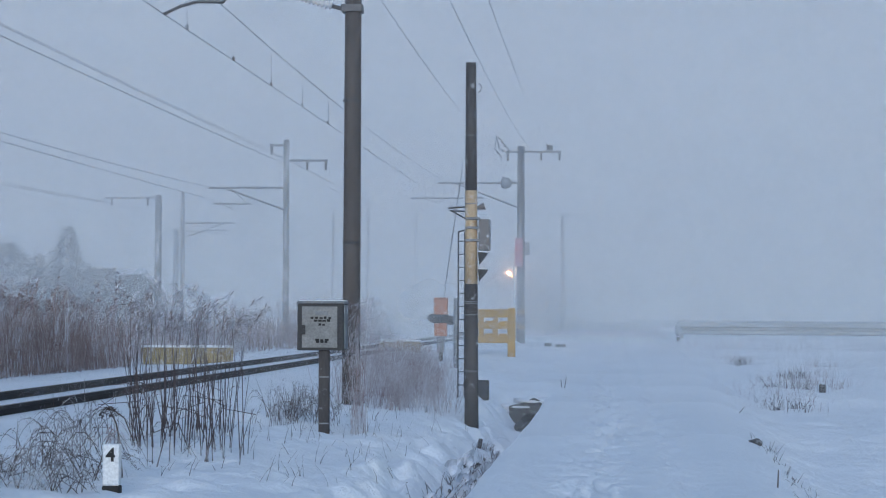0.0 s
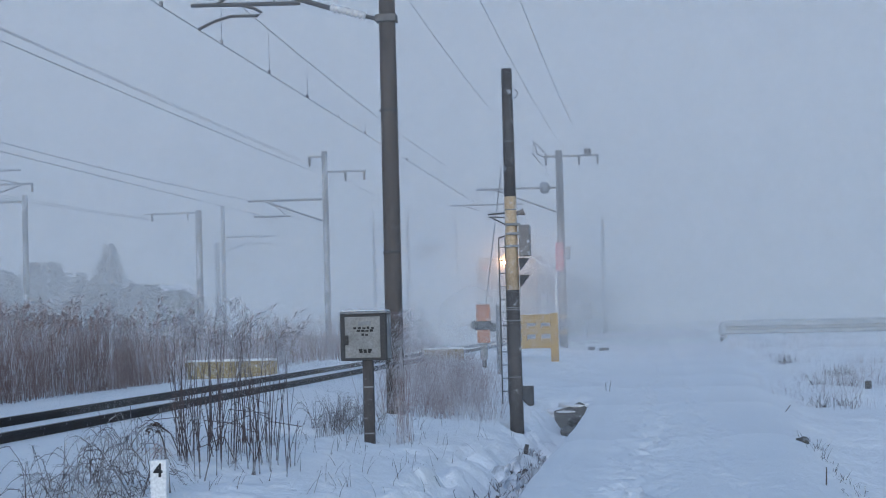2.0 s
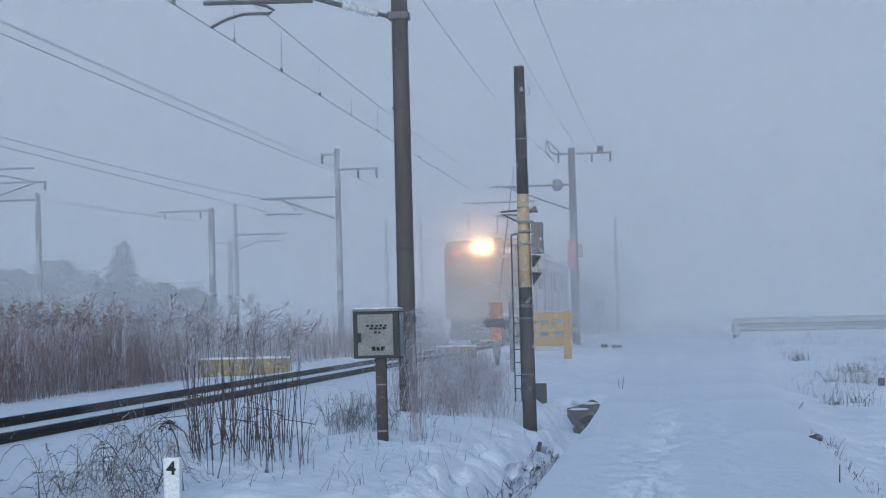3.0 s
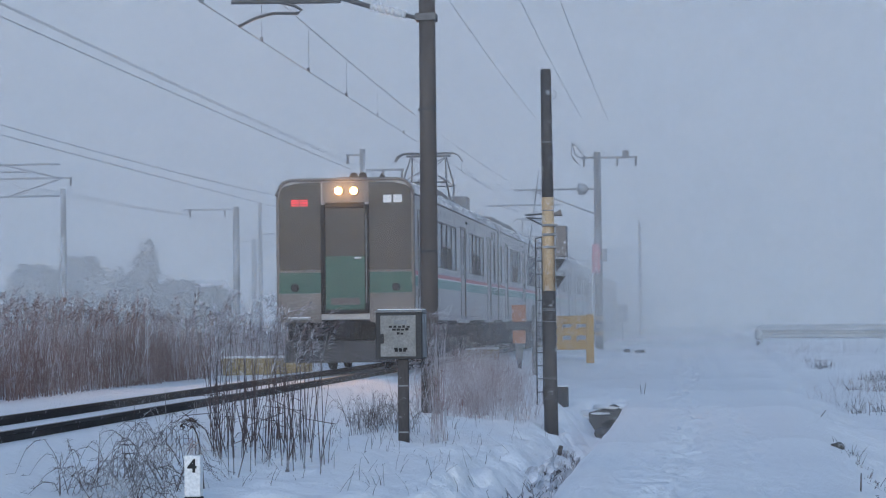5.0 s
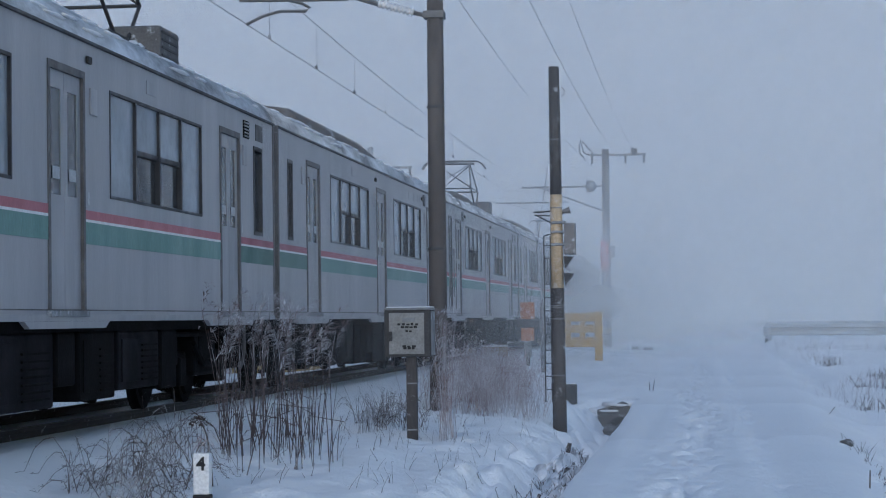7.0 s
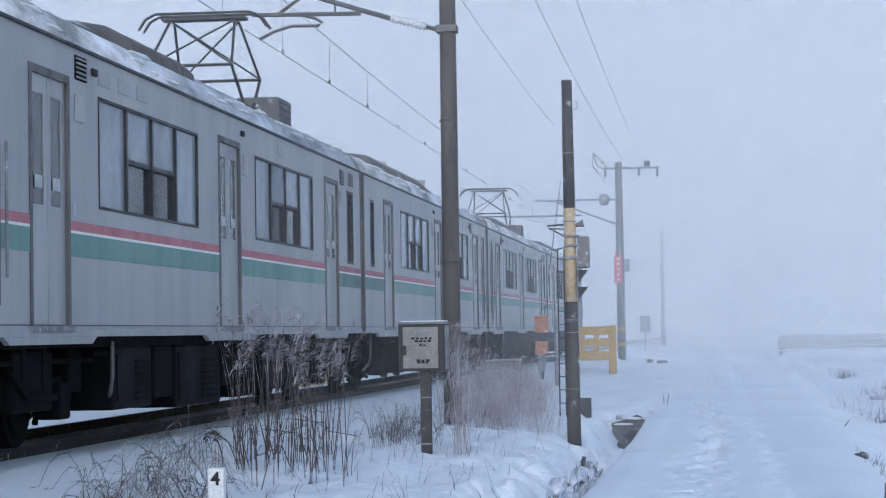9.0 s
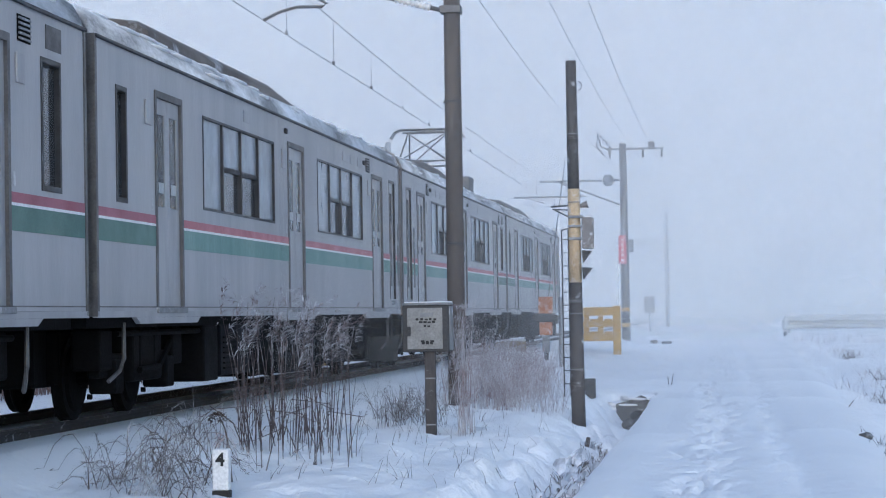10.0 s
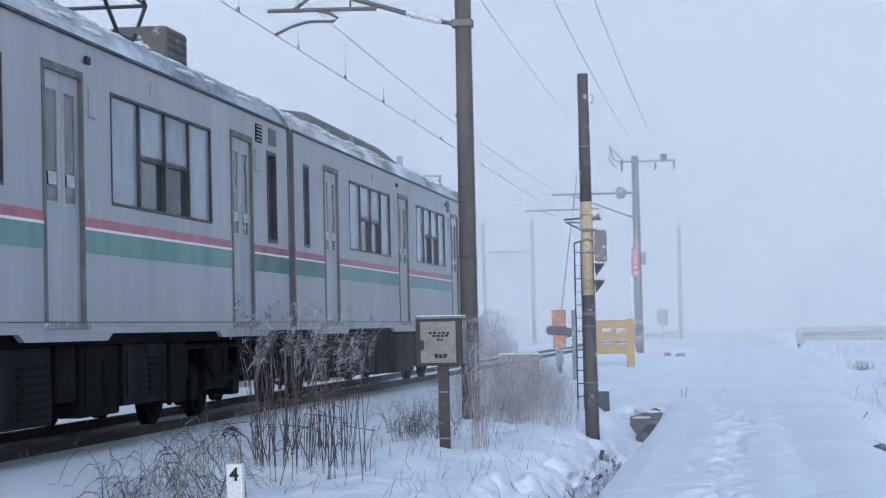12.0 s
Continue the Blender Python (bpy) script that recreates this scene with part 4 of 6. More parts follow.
def build_near_pole():
    k = 0.95
    z = ground_z(-4.47 * k, 38 * k) - 0.3
    t = thing("catenary_pole", pose(-4.47 * k, 38 * k, z), "tall weathered brown catenary pole beside the track", "pole", "catenary poles")
    part("shaft", rod(B(), (0, 0, 0), (0.02, 0, 10.2 - z), 0.148, 0.125, 20), POLE, t, "", True)
    bands = B()
    for h in (1.1, 1.35, 2.9, 5.2):
        rod(bands, (0, 0, h), (0, 0, h + 0.04), 0.151, 0.15, 20)
    part("steel_bands", bands, DARKMETAL, t)
    c = B()

    def p(x, zz, y=0.0):
        return ((x + 4.47) * k, y, 1.55 + (zz - 1.55) * k - z)
    box(c, -0.17, 0.17, -0.16, 0.16, 6.42 - z, 6.54 - z, 0.01)
    rod(c, p(-4.6, 6.73), p(-4.82, 6.79), 0.035)
    rod(c, p(-5.42, 6.95), p(-6.9, 7.42), 0.04)
    rod(c, p(-5.95, 7.06), p(-7.85, 7.09), 0.035)
    rod(c, p(-7.4, 7.09), p(-6.95, 7.40), 0.03)
    rod(c, p(-6.4, 7.27), p(-6.4, 7.07), 0.018)
    rod(c, p(-4.6, 8.6), p(-6.9, 7.45), 0.018)
    arm = part("cantilever", c, OLDSTEEL, t, "steel tube bracket holding the wires")
    part("insulator", insulator_bm(B(), p(-4.82, 6.79), p(-5.45, 6.97)), PORCELAIN, arm, "white ribbed insulator", True)
    s = B()
    path_rod(s, [p(-7.0, 7.07), p(-6.75, 7.0), p(-6.62, 6.92), p(-6.70, 6.87), p(-7.15, 6.88), p(-7.45, 6.8), p(-7.73, 6.67)], 0.028)
    part("registration_arm", s, OLDSTEEL, arm)
    top = B()
    box(top, -0.9, 1.9, -0.05, 0.05, 9.3 - z, 9.4 - z, 0.01)
    part("cross_arm", top, GALV, t)


def build_tee_pole(x, y, top, r0, r1, label, mat, arms, cants, name="catenary_pole"):
    """A pole with cross arms (xa, xb, z, hangers) and brackets (upper reach, height, lower reach, height, foot)."""
    z = ground_z(x, y) - 0.3
    t = thing(name, pose(x, y, z), label, "pole", "catenary poles")
    part("shaft", rod(B(), (0, 0, 0), (0, 0, top - z), r0, r1, 14), mat, t, "", True)
    for xa, xb, h, drops in arms:
        bm = box(B(), xa, xb, -0.05, 0.05, h - z - 0.05, h - z + 0.05)
        a = part("cross_arm", bm, GALV, t)
        for d in drops:
            hb = B()
            box(hb, d - 0.05, d + 0.05, -0.06, 0.06, h - z - 0.42, h - z - 0.05)
            part("hanger", hb, DARKMETAL, a)
    for xu, hu, xl, hl, foot in cants:
        bm = B()
        sg = 1 if xu > 0 else -1
        rod(bm, (sg * 0.15, 0, hu - z), (xu, 0, hu - z), 0.055)
        rod(bm, (sg * 0.15, 0, foot - z), (xu * 0.80, 0, hu - z), 0.045)
        rod(bm, (xu * 0.45, 0, hl - z), (xl, 0, hl - z), 0.045)
        rod(bm, (xu * 0.5, 0, hl - z), (xu * 0.72, 0, hu - z), 0.03)
        rod(bm, (xl * 0.9, 0, hl - z), (xl * 0.72, 0, hl - 0.3 - z), 0.025)
        part("cantilever", bm, GALV, t)
    return t


def build_poles():
    build_near_pole()
    t = build_tee_pole(-4.43, 106, 9.45, 0.20, 0.17, "grey concrete catenary pole with rime and a red sign", CONCRETE,
                       [(-0.72, 1.9, 9.18, (-0.62, 0.95, 1.82))], [(-3.95, 7.72, -5.2, 7.0, 6.55)])
    z = t.matrix_basis.translation.z
    part("arm_lamp", box(B(), 1.2, 1.5, -0.15, 0.15, 9.23 - z, 9.5 - z, 0.02), DARKMETAL, t, "small dark box on the cross arm")
    part("strain_insulator", lathe(B(), [(0.08, 0), (0.25, 0.05), (0.28, 0.2), (0.25, 0.4), (0.08, 0.5)], Matrix.Translation((-0.95, 0, 7.72 - z)) @ pose(0, 0, 0, 0, 90, 0)), GALV, t, "large round grey insulator", True)
    jump = B()
    path_rod(jump, [(-0.72, 0, 9.18 - z), (-1.0, -0.3, 9.3 - z), (-1.15, -0.3, 9.9 - z), (-1.2, -0.5, 9.3 - z), (-0.9, -0.3, 8.9 - z)], 0.03)
    for k in range(4):
        lathe(jump, [(0.03, 0), (0.09, 0.05), (0.03, 0.1)], pose(-1.05 + k * 0.14, -0.3, 9.75 - z - k * 0.17, 0, 45, 0), 8)
    part("jumper_cable", jump, DARKMETAL, t)
    sign = part("sign_board", box(B(), -0.28, 0.10, -0.26, -0.22, 3.75 - z, 5.1 - z, 0.01), SIGNRED, t, "red upright warning sign")
    for k in range(5):
        part("sign_bar", box(B(), -0.16, -0.02, -0.266, -0.261, 3.9 - z + k * 0.24, 3.97 - z + k * 0.24), WHITE, sign)
    part("side_box", box(B(), 0.2, 0.42, -0.2, 0.1, 4.3 - z, 4.9 - z, 0.02), GALV, t)
    part("cable_guard", rod(B(), (-0.3, -0.2, 0.2), (-0.3, -0.2, 3.75 - z), 0.05), WHITE, t, "white plastic cable cover")
    for k in range(4):
        bm = B()
        rod(bm, (0, 0, 0.55 + k * 0.36), (0, 0, 0.73 + k * 0.36), 0.208, 0.207, 14)
        part("warning_band", bm, YELLOW if k % 2 else DARKMETAL, t)
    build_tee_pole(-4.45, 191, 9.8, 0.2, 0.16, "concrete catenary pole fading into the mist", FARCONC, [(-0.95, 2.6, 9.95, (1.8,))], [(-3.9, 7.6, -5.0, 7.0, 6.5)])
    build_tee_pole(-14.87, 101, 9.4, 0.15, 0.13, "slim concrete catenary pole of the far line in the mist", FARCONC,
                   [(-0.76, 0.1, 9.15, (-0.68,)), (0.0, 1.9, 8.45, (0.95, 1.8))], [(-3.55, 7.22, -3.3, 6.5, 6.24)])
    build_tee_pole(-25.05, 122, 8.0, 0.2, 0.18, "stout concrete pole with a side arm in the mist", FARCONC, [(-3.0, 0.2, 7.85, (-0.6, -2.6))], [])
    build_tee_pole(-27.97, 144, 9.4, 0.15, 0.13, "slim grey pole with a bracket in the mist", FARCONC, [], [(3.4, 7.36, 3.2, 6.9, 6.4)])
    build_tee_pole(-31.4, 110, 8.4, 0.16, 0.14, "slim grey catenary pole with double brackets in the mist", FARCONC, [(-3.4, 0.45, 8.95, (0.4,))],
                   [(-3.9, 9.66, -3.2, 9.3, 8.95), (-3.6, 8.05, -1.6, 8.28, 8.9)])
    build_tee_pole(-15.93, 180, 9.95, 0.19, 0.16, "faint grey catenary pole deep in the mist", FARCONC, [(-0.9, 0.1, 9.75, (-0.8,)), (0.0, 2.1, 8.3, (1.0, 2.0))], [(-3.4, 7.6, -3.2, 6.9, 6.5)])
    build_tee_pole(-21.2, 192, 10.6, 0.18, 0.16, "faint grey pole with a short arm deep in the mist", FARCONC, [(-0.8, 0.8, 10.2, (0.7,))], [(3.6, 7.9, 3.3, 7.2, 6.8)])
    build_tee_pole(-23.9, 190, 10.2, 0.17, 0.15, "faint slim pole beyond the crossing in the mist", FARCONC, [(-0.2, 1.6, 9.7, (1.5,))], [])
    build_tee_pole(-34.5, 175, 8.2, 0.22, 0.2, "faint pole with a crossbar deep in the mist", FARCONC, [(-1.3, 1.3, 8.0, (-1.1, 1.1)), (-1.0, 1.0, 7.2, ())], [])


def sagging(a, b, sag, n=14):
    a, b = Vector(a), Vector(b)
    return [a.lerp(b, k / n) - Vector((0, 0, sag * 4 * (k / n) * (1 - k / n))) for k in range(n + 1)]


def build_wires():
    def wire(name, pts, r, label, group):
        tagged(part(name, path_rod(B(), pts, r, r, 5), WIRE), label, "wire", group)
    # over the near track: contact wire, messenger and droppers
    c0, c1, c2 = (-7.35, 36.1, 6.42), (-7.2, 106, 6.25), (-7.1, 191, 6.2)
    m0, m1, m2 = (-7.35, 36.1, 7.42), (-7.2, 106, 7.4), (-7.1, 191, 7.3)
    wire("contact_wire", [(-7.35, -30, 6.45), c0, c1, c2], 0.0065, "thin dark contact wire over the track", "overhead wires")
    ms = sagging((-7.35, -30, 7.45), m0, 0.4) + sagging(m0, m1, 0.42)[1:] + sagging(m1, m2, 0.8)[1:]
    wire("messenger_wire", ms, 0.007, "thin dark messenger wire hung with droppers", "overhead wires")
    bm = B()
    for y in list(np.arange(14.5, 106, 4.7)):
        f = np.interp(y, [p[1] for p in ms], [p[2] for p in ms])
        cz = np.interp(y, [-30, 36.1, 106], [6.45, 6.42, 6.25])
        rod(bm, (-7.33 + (y - 36) * 0.002, y, cz), (-7.33 + (y - 36) * 0.002, y, f), 0.005, 0.005, 4)
        box(bm, -7.36 + (y - 36) * 0.002, -7.31 + (y - 36) * 0.002, y - 0.03, y + 0.03, cz - 0.01, cz + 0.06)
    tagged(part("droppers", bm, WIRE), "thin dropper wires between messenger and contact wire", "wire", "overhead wires")
    # feeders along the pole tops
    for x, z in ((-5.28, 8.9), (-3.75, 8.95), (-2.85, 8.9)):
        pts = sagging((x, -30, z + 0.2), (x, 38, z), 0.4) + sagging((x, 38, z), (x, 106, z), 0.45)[1:] + sagging((x, 106, z), (x, 191, z + 0.4), 0.6)[1:]
        wire("feeder_wire", pts, 0.007, "bare feeder wire between pole tops", "overhead wires")
    # far line
    for x, z in ((-15.5, 8.86), (-15.5, 8.55), (-15.3, 8.45), (-13.9, 8.05)):
        pts = sagging((x, 30, z + 0.1), (x, 101, z), 0.08) + sagging((x, 101, z), (x + 1.0, 190, z + 0.2), 0.5)[1:]
        wire("feeder_wire", pts, 0.007, "bare feeder wire of the far line", "overhead wires")
    for z, s in ((6.5, 0.05), (7.1, 0.4)):
        wire("contact_wire", sagging((-17.6, 20, z), (-17.6, 101, z), s) + sagging((-17.6, 101, z), (-17, 190, z), s)[1:], 0.009, "wire of the far line in the mist", "overhead wires")
    for x, z in ((-27.5, 7.5), (-25.9, 7.3), (-34.5, 8.6)):
        wire("feeder_wire", sagging((x - 4, 60, z + 0.9), (x, 122, z), 0.3) + sagging((x, 122, z), (x + 2, 220, z + 0.3), 0.8)[1:], 0.010, "faint wire in the mist", "overhead wires")
    # stay wire by the orange cabinet
    wire("stay_wire", [(-4.72, 62, 1.98), (-4.55, 62.5, 3.5), (-4.32, 64, 5.9)], 0.014, "dark cable rising from the orange cabinet", "overhead wires")


build_poles()
build_wires()


# ---- level crossing: signal pole, barrier drive, guard fence, boards ----
def build_signal_pole():
    x, y = -2.27, 36.0
    z = ground_z(x, y) - 0.35
    t = thing("signal_pole", pose(x, y, z), "dark crossing pole with a faded yellow band and warning lamps", "signal pole")

    def h(zz):
        return zz - z

    def off(zz):
        return -0.02 - (zz - 0.0) * 0.004
    for nm, a, b, mt in (("shaft_lower", z, 2.02, DARKPOLE), ("shaft_band", 2.02, 3.52, PALEYELLOW), ("shaft_upper", 3.52, 5.58, DARKPOLE)):
        part(nm, rod(B(), (off(a), 0, h(a)), (off(b), 0, h(b)), 0.112 - a * 0.005, 0.112 - b * 0.005, 18), mt, t,
             "faded yellow band" if mt is PALEYELLOW else "", True)
    bands = B()
    for zz in (0.62, 1.52, 1.70, 1.73, 3.3, 4.4):
        rod(bands, (off(zz), 0, h(zz)), (off(zz), 0, h(zz) + 0.014), 0.116 - zz * 0.004, 0.116 - zz * 0.004, 18)
    part("wire_bands", bands, GALV, t)
    # warning lamp unit on the road side
    case = part("lamp_case", box(B(), 0.09, 0.27, -0.12, 0.2, h(2.56), h(3.06), 0.02), CASEGREY, t, "grey lamp case")
    part("case_back", box(B(), 0.11, 0.25, -0.128, -0.12, h(2.62), h(3.0), 0.005), CASEGREY, case)
    for zz, s in ((2.47, 1.0), (2.2, 1.0)):
        hd = B()
        v = [hd.verts.new(c) for c in ((0.08, -0.12, h(zz) + 0.06), (0.08, 0.12, h(zz) + 0.06), (0.24 * s, 0.12, h(zz) + 0.05), (0.24 * s, -0.12, h(zz) + 0.05), (0.1, -0.08, h(zz) - 0.14), (0.1, 0.08, h(zz) - 0.14))]
        for f in ((0, 1, 2, 3), (0, 3, 4), (1, 5, 2), (3, 2, 5, 4), (0, 4, 5, 1)):
            hd.faces.new([v[k] for k in f])
        part("lamp_hood", hd, DARKMETAL, t, "dark lamp hood")
    part("speaker", lathe(B(), [(0.03, 0), (0.035, 0.05), (0.06, 0.12), (0.062, 0.13)], Matrix.Translation((0.06, 0, h(3.24))) @ pose(0, 0, 0, 0, 75, 0)), CASEGREY, t, "small horn speaker", True)
    br = B()
    rod(br, (-0.08, 0, h(3.26)), (-0.4, 0, h(3.24)), 0.014)
    rod(br, (-0.08, 0, h(3.05)), (-0.36, 0, h(3.2)), 0.012)
    rod(br, (-0.08, 0, h(3.18)), (-0.38, 0, h(3.2)), 0.01)
    part("bracket", br, DARKMETAL, t)
    clamps = B()
    for zz in (2.9, 2.7, 3.05):
        box(clamps, -0.12, 0.12, -0.13, 0.12, h(zz), h(zz) + 0.04, 0.008)
    part("clamps", clamps, GALV, t)
    lad = B()
    for dx in (-0.24, -0.135):
        path_rod(lad, [(dx, 0.02, h(0.2)), (dx, 0.02, h(2.86))], 0.012)
    rod(lad, (-0.24, 0.02, h(2.86)), (-0.1, 0.02, h(2.9)), 0.012)
    for k in range(12):
        rod(lad, (-0.24, 0.02, h(0.4) + k * 0.21), (-0.135, 0.02, h(0.4) + k * 0.21), 0.008)
    part("climbing_ladder", lad, DARKMETAL, t, "narrow steel ladder")
    part("cable_loop", path_rod(B(), [(0.08, 0, h(5.25)), (0.13, 0, h(5.2)), (0.11, 0, h(5.12)), (0.07, 0, h(5.1))], 0.01), DARKMETAL, t)
    gz = ground_z(-2.46, 43)
    g = thing("junction_box", pose(-2.52, 43.0, gz - 0.05), "small dark grey junction box on the snowy bank", "box")
    part("body", box(B(), -0.12, 0.12, -0.1, 0.1, 0, 0.42, 0.02), DARKMETAL, g)
    part("snow_cap", box(B(), -0.12, 0.12, -0.1, 0.1, 0.422, 0.445, 0.01), SNOW, g)


def build_crossing():
    # barrier drive cabinet
    z = ground_z(-4.8, 62)
    t = thing("barrier_cabinet", pose(-4.8, 62, z - 0.1), "orange crossing cabinet on a steel post", "cabinet")
    part("post", rod(B(), (0, 0, 0), (0, 0, 1.5 - z), 0.06), DARKMETAL, t)
    part("top_case", box(B(), -0.19, 0.19, -0.16, 0.16, 1.58 - z, 2.08 - z, 0.02), ORANGE, t, "orange upper case")
    part("low_case", box(B(), -0.17, 0.17, -0.16, 0.16, 1.02 - z, 1.4 - z, 0.02), ORANGE, t, "faded orange lower case")
    mid = B()
    box(mid, -0.26, 0.22, -0.2, 0.12, 1.38 - z, 1.62 - z, 0.03)
    lathe(mid, [(0.05, 0), (0.13, 0.02), (0.13, 0.1)], Matrix.Translation((0.28, -0.1, 1.45 - z)) @ pose(0, 0, 0, 90), 12)
    lathe(mid, [(0.05, 0), (0.12, 0.02), (0.12, 0.1)], Matrix.Translation((-0.22, -0.2, 1.52 - z)) @ pose(0, 0, 0, 90), 12)
    part("gear_head", mid, DARKMETAL, t)
    part("foot_case", box(B(), -0.1, 0.1, -0.1, 0.1, 0.55 - z, 1.02 - z, 0.01), GALV, t)
    z = ground_z(-4.25, 60)
    t = thing("steel_post", pose(-4.25, 60, z - 0.1), "plain grey steel post at the crossing", "post")
    part("post", rod(B(), (0, 0, 0), (0, 0, 2.05 - z), 0.055), GALV, t)
    # guard fence
    z = ground_z(-3.9, 75)
    t = thing("guard_fence", pose(-3.9, 75, z), "yellow perforated crossing guard fence", "fence")
    part("post", box(B(), 0.33, 0.59, -0.1, 0.1, -0.3, 1.62, 0.02), YELLOW, t)
    part("post", box(B(), -0.98, -0.74, -0.1, 0.1, -0.3, 1.62, 0.02), YELLOW, t)
    for z0, z1 in ((1.30, 1.58), (0.92, 1.12), (0.45, 0.70)):
        part("rail", box(B(), -0.74, 0.33, -0.05, 0.05, z0, z1, 0.015), YELLOW, t)
    for z0, z1 in ((1.12, 1.30), (0.70, 0.92)):
        for x in (-0.55, -0.08):
            part("lug", box(B(), x - 0.09, x + 0.09, -0.05, 0.05, z0, z1, 0.01), YELLOW, t)
        for x in (-0.3, 0.18):
            bm = box(B(), x - 0.13, x + 0.13, -0.05, 0.05, z0, z0 + 0.07, 0.01, None)
            part("stiffener", bm, YELLOW, t)
    # low yellow boards beside the crossing deck
    for x0, x1, y, z0, z1 in ((-11.7, -9.4, 55, 0.3, 0.68), (-6.95, -5.75, 66.5, 0.2, 0.7)):
        zz = ground_z((x0 + x1) / 2, y)
        t = thing("edge_board", pose((x0 + x1) / 2, y, zz - 0.1), "low faded yellow board at the crossing edge", "board", "crossing boards")
        w = (x1 - x0) / 2
        part("board", box(B(), -w, w, -0.04, 0.04, 0, z1 - zz + 0.1, 0.01), OLDYELLOW, t)
        part("snow_cap", box(B(), -w, w, -0.05, 0.05, z1 - zz + 0.102, z1 - zz + 0.16, 0.02), SNOW, t)
        for x in (-w + 0.1, w - 0.1):
            part("stake", box(B(), x - 0.04, x + 0.04, 0.042, 0.1, -0.2, z1 - zz + 0.05), GALV, t)


def build_cabinet():
    x, y = -3.63, 28.0
    z = ground_z(x, y)
    t = thing("meter_cabinet", pose(x, y, z - 0.15), "grey steel cabinet with a white plate on a dark post", "cabinet")

    def h(zz):
        return zz - z + 0.15
    part("post", box(B(), -0.065, 0.065, -0.06, 0.06, 0, h(1.12), 0.012), DARKPOLE, t, "square dark post")
    ties = B()
    for zz in (0.16, 0.74):
        box(ties, -0.07, 0.07, -0.065, 0.065, h(zz), h(zz) + 0.018)
    part("wire_ties", ties, GALV, t)
    body = B()
    box(body, -0.33, 0.25, -0.1, 0.32, h(1.08), h(1.665), 0.012)
    part("case", body, DARKMETAL, t)
    part("side_plate", box(B(), 0.252, 0.262, -0.05, 0.32, h(1.1), h(1.65), 0.004), GALV, t)
    lid = B()
    box(lid, -0.335, 0.265, -0.115, 0.34, h(1.665), h(1.695), 0.01)
    part("lid", lid, GALV, t)
    part("snow_cap", box(B(), -0.31, 0.25, -0.09, 0.33, h(1.697), h(1.71), 0.005), SNOW, t)
    door = part("door", box(B(), -0.27, 0.175, -0.118, -0.1, h(1.115), h(1.63), 0.006), BOXFACE, t, "weathered white door plate")
    part("latch", box(B(), -0.275, -0.225, -0.14, -0.118, h(1.28), h(1.40), 0.008), DARKMETAL, door)
    part("latch_knob", rod(B(), (-0.25, -0.14, h(1.34)), (-0.25, -0.16, h(1.34)), 0.02), DARKMETAL, door)
    rr = random.Random(3)
    for zz, x0, x1, n in ((1.475, -0.16, 0.12, 5), (1.44, -0.12, 0.1, 4), (1.39, -0.06, 0.03, 2), (1.20, -0.1, 0.08, 3), (1.175, -0.09, 0.07, 3)):
        for k in range(n):
            a = x0 + (x1 - x0) * k / n
            w = (x1 - x0) / n * rr.uniform(0.55, 0.85)
            part("lettering_bar", box(B(), a, a + w, -0.1215, -0.1185, h(zz), h(zz) + rr.uniform(0.02, 0.032)), RUBBER, door)
    part("stain_plate", box(B(), -0.1, 0.06, -0.1205, -0.1185, h(1.52), h(1.57)), GALV, door)


def build_marker():
    x, y = -4.04, 17.9
    z = ground_z(x, y)
    t = thing("distance_marker", pose(x, y, z), "white concrete distance marker reading 4 with a black foot", "marker")
    bm = box(B(), -0.068, 0.068, -0.055, 0.055, 0.05, 0.385, 0.012)
    part("post", bm, WHITE, t)
    part("foot", box(B(), -0.071, 0.071, -0.058, 0.058, -0.25, 0.05, 0.01), RUBBER, t, "black painted foot")
    cu = bpy.data.curves.new("digit", "FONT")
    cu.body, cu.size, cu.extrude, cu.offset, cu.align_x = "4", 0.15, 0.002, 0.004, "CENTER"
    cu.materials.append(RUBBER)
    d = new("digit", cu)
    d.parent = t
    d.matrix_basis = pose(0.0, -0.057, 0.25, 90, 0, 0)


def build_dry_flower():
    x, y = -4.23, 18.7
    z = ground_z(x, y)
    t = thing("dry_flower", pose(x, y, z), "drooping dried flower head on a stalk behind the marker", "dried flower")
    part("stalk", path_rod(B(), [(0.1, 0, -0.05), (0.08, 0, 0.3), (0.04, 0, 0.62 - z), (-0.02, 0, 0.74 - z)], 0.008, 0.005, 6), TWIG, t)
    rr = random.Random(15)
    head = B()
    for k in range(150):
        a, u = rr.uniform(0, 6.28), rr.random() ** 0.5
        d = Vector((math.cos(a) * u, math.sin(a) * u, math.sqrt(max(0.0, 1 - u * u)) - 0.4))
        leaflet(head, Vector((-0.02, 0, 0.70 - z)) + d * 0.06, d, 0.035, 0.013)
    tagged(part("flower_head", head, FLOWERHEAD, t, "brown domed flower head"), kind="stuff")
    leaves = B()
    for k in range(14):
        a = rr.uniform(0, 6.28)
        leaflet(leaves, (rr.uniform(0.0, 0.09), 0, rr.uniform(0.42, 0.64) - z), (math.cos(a), math.sin(a), -0.9), rr.uniform(0.08, 0.15), 0.01)
    tagged(part("leaf", leaves, PINKGRASS, t, "withered rimed leaves"), kind="stuff")


build_signal_pole()
build_crossing()
build_cabinet()
build_marker()


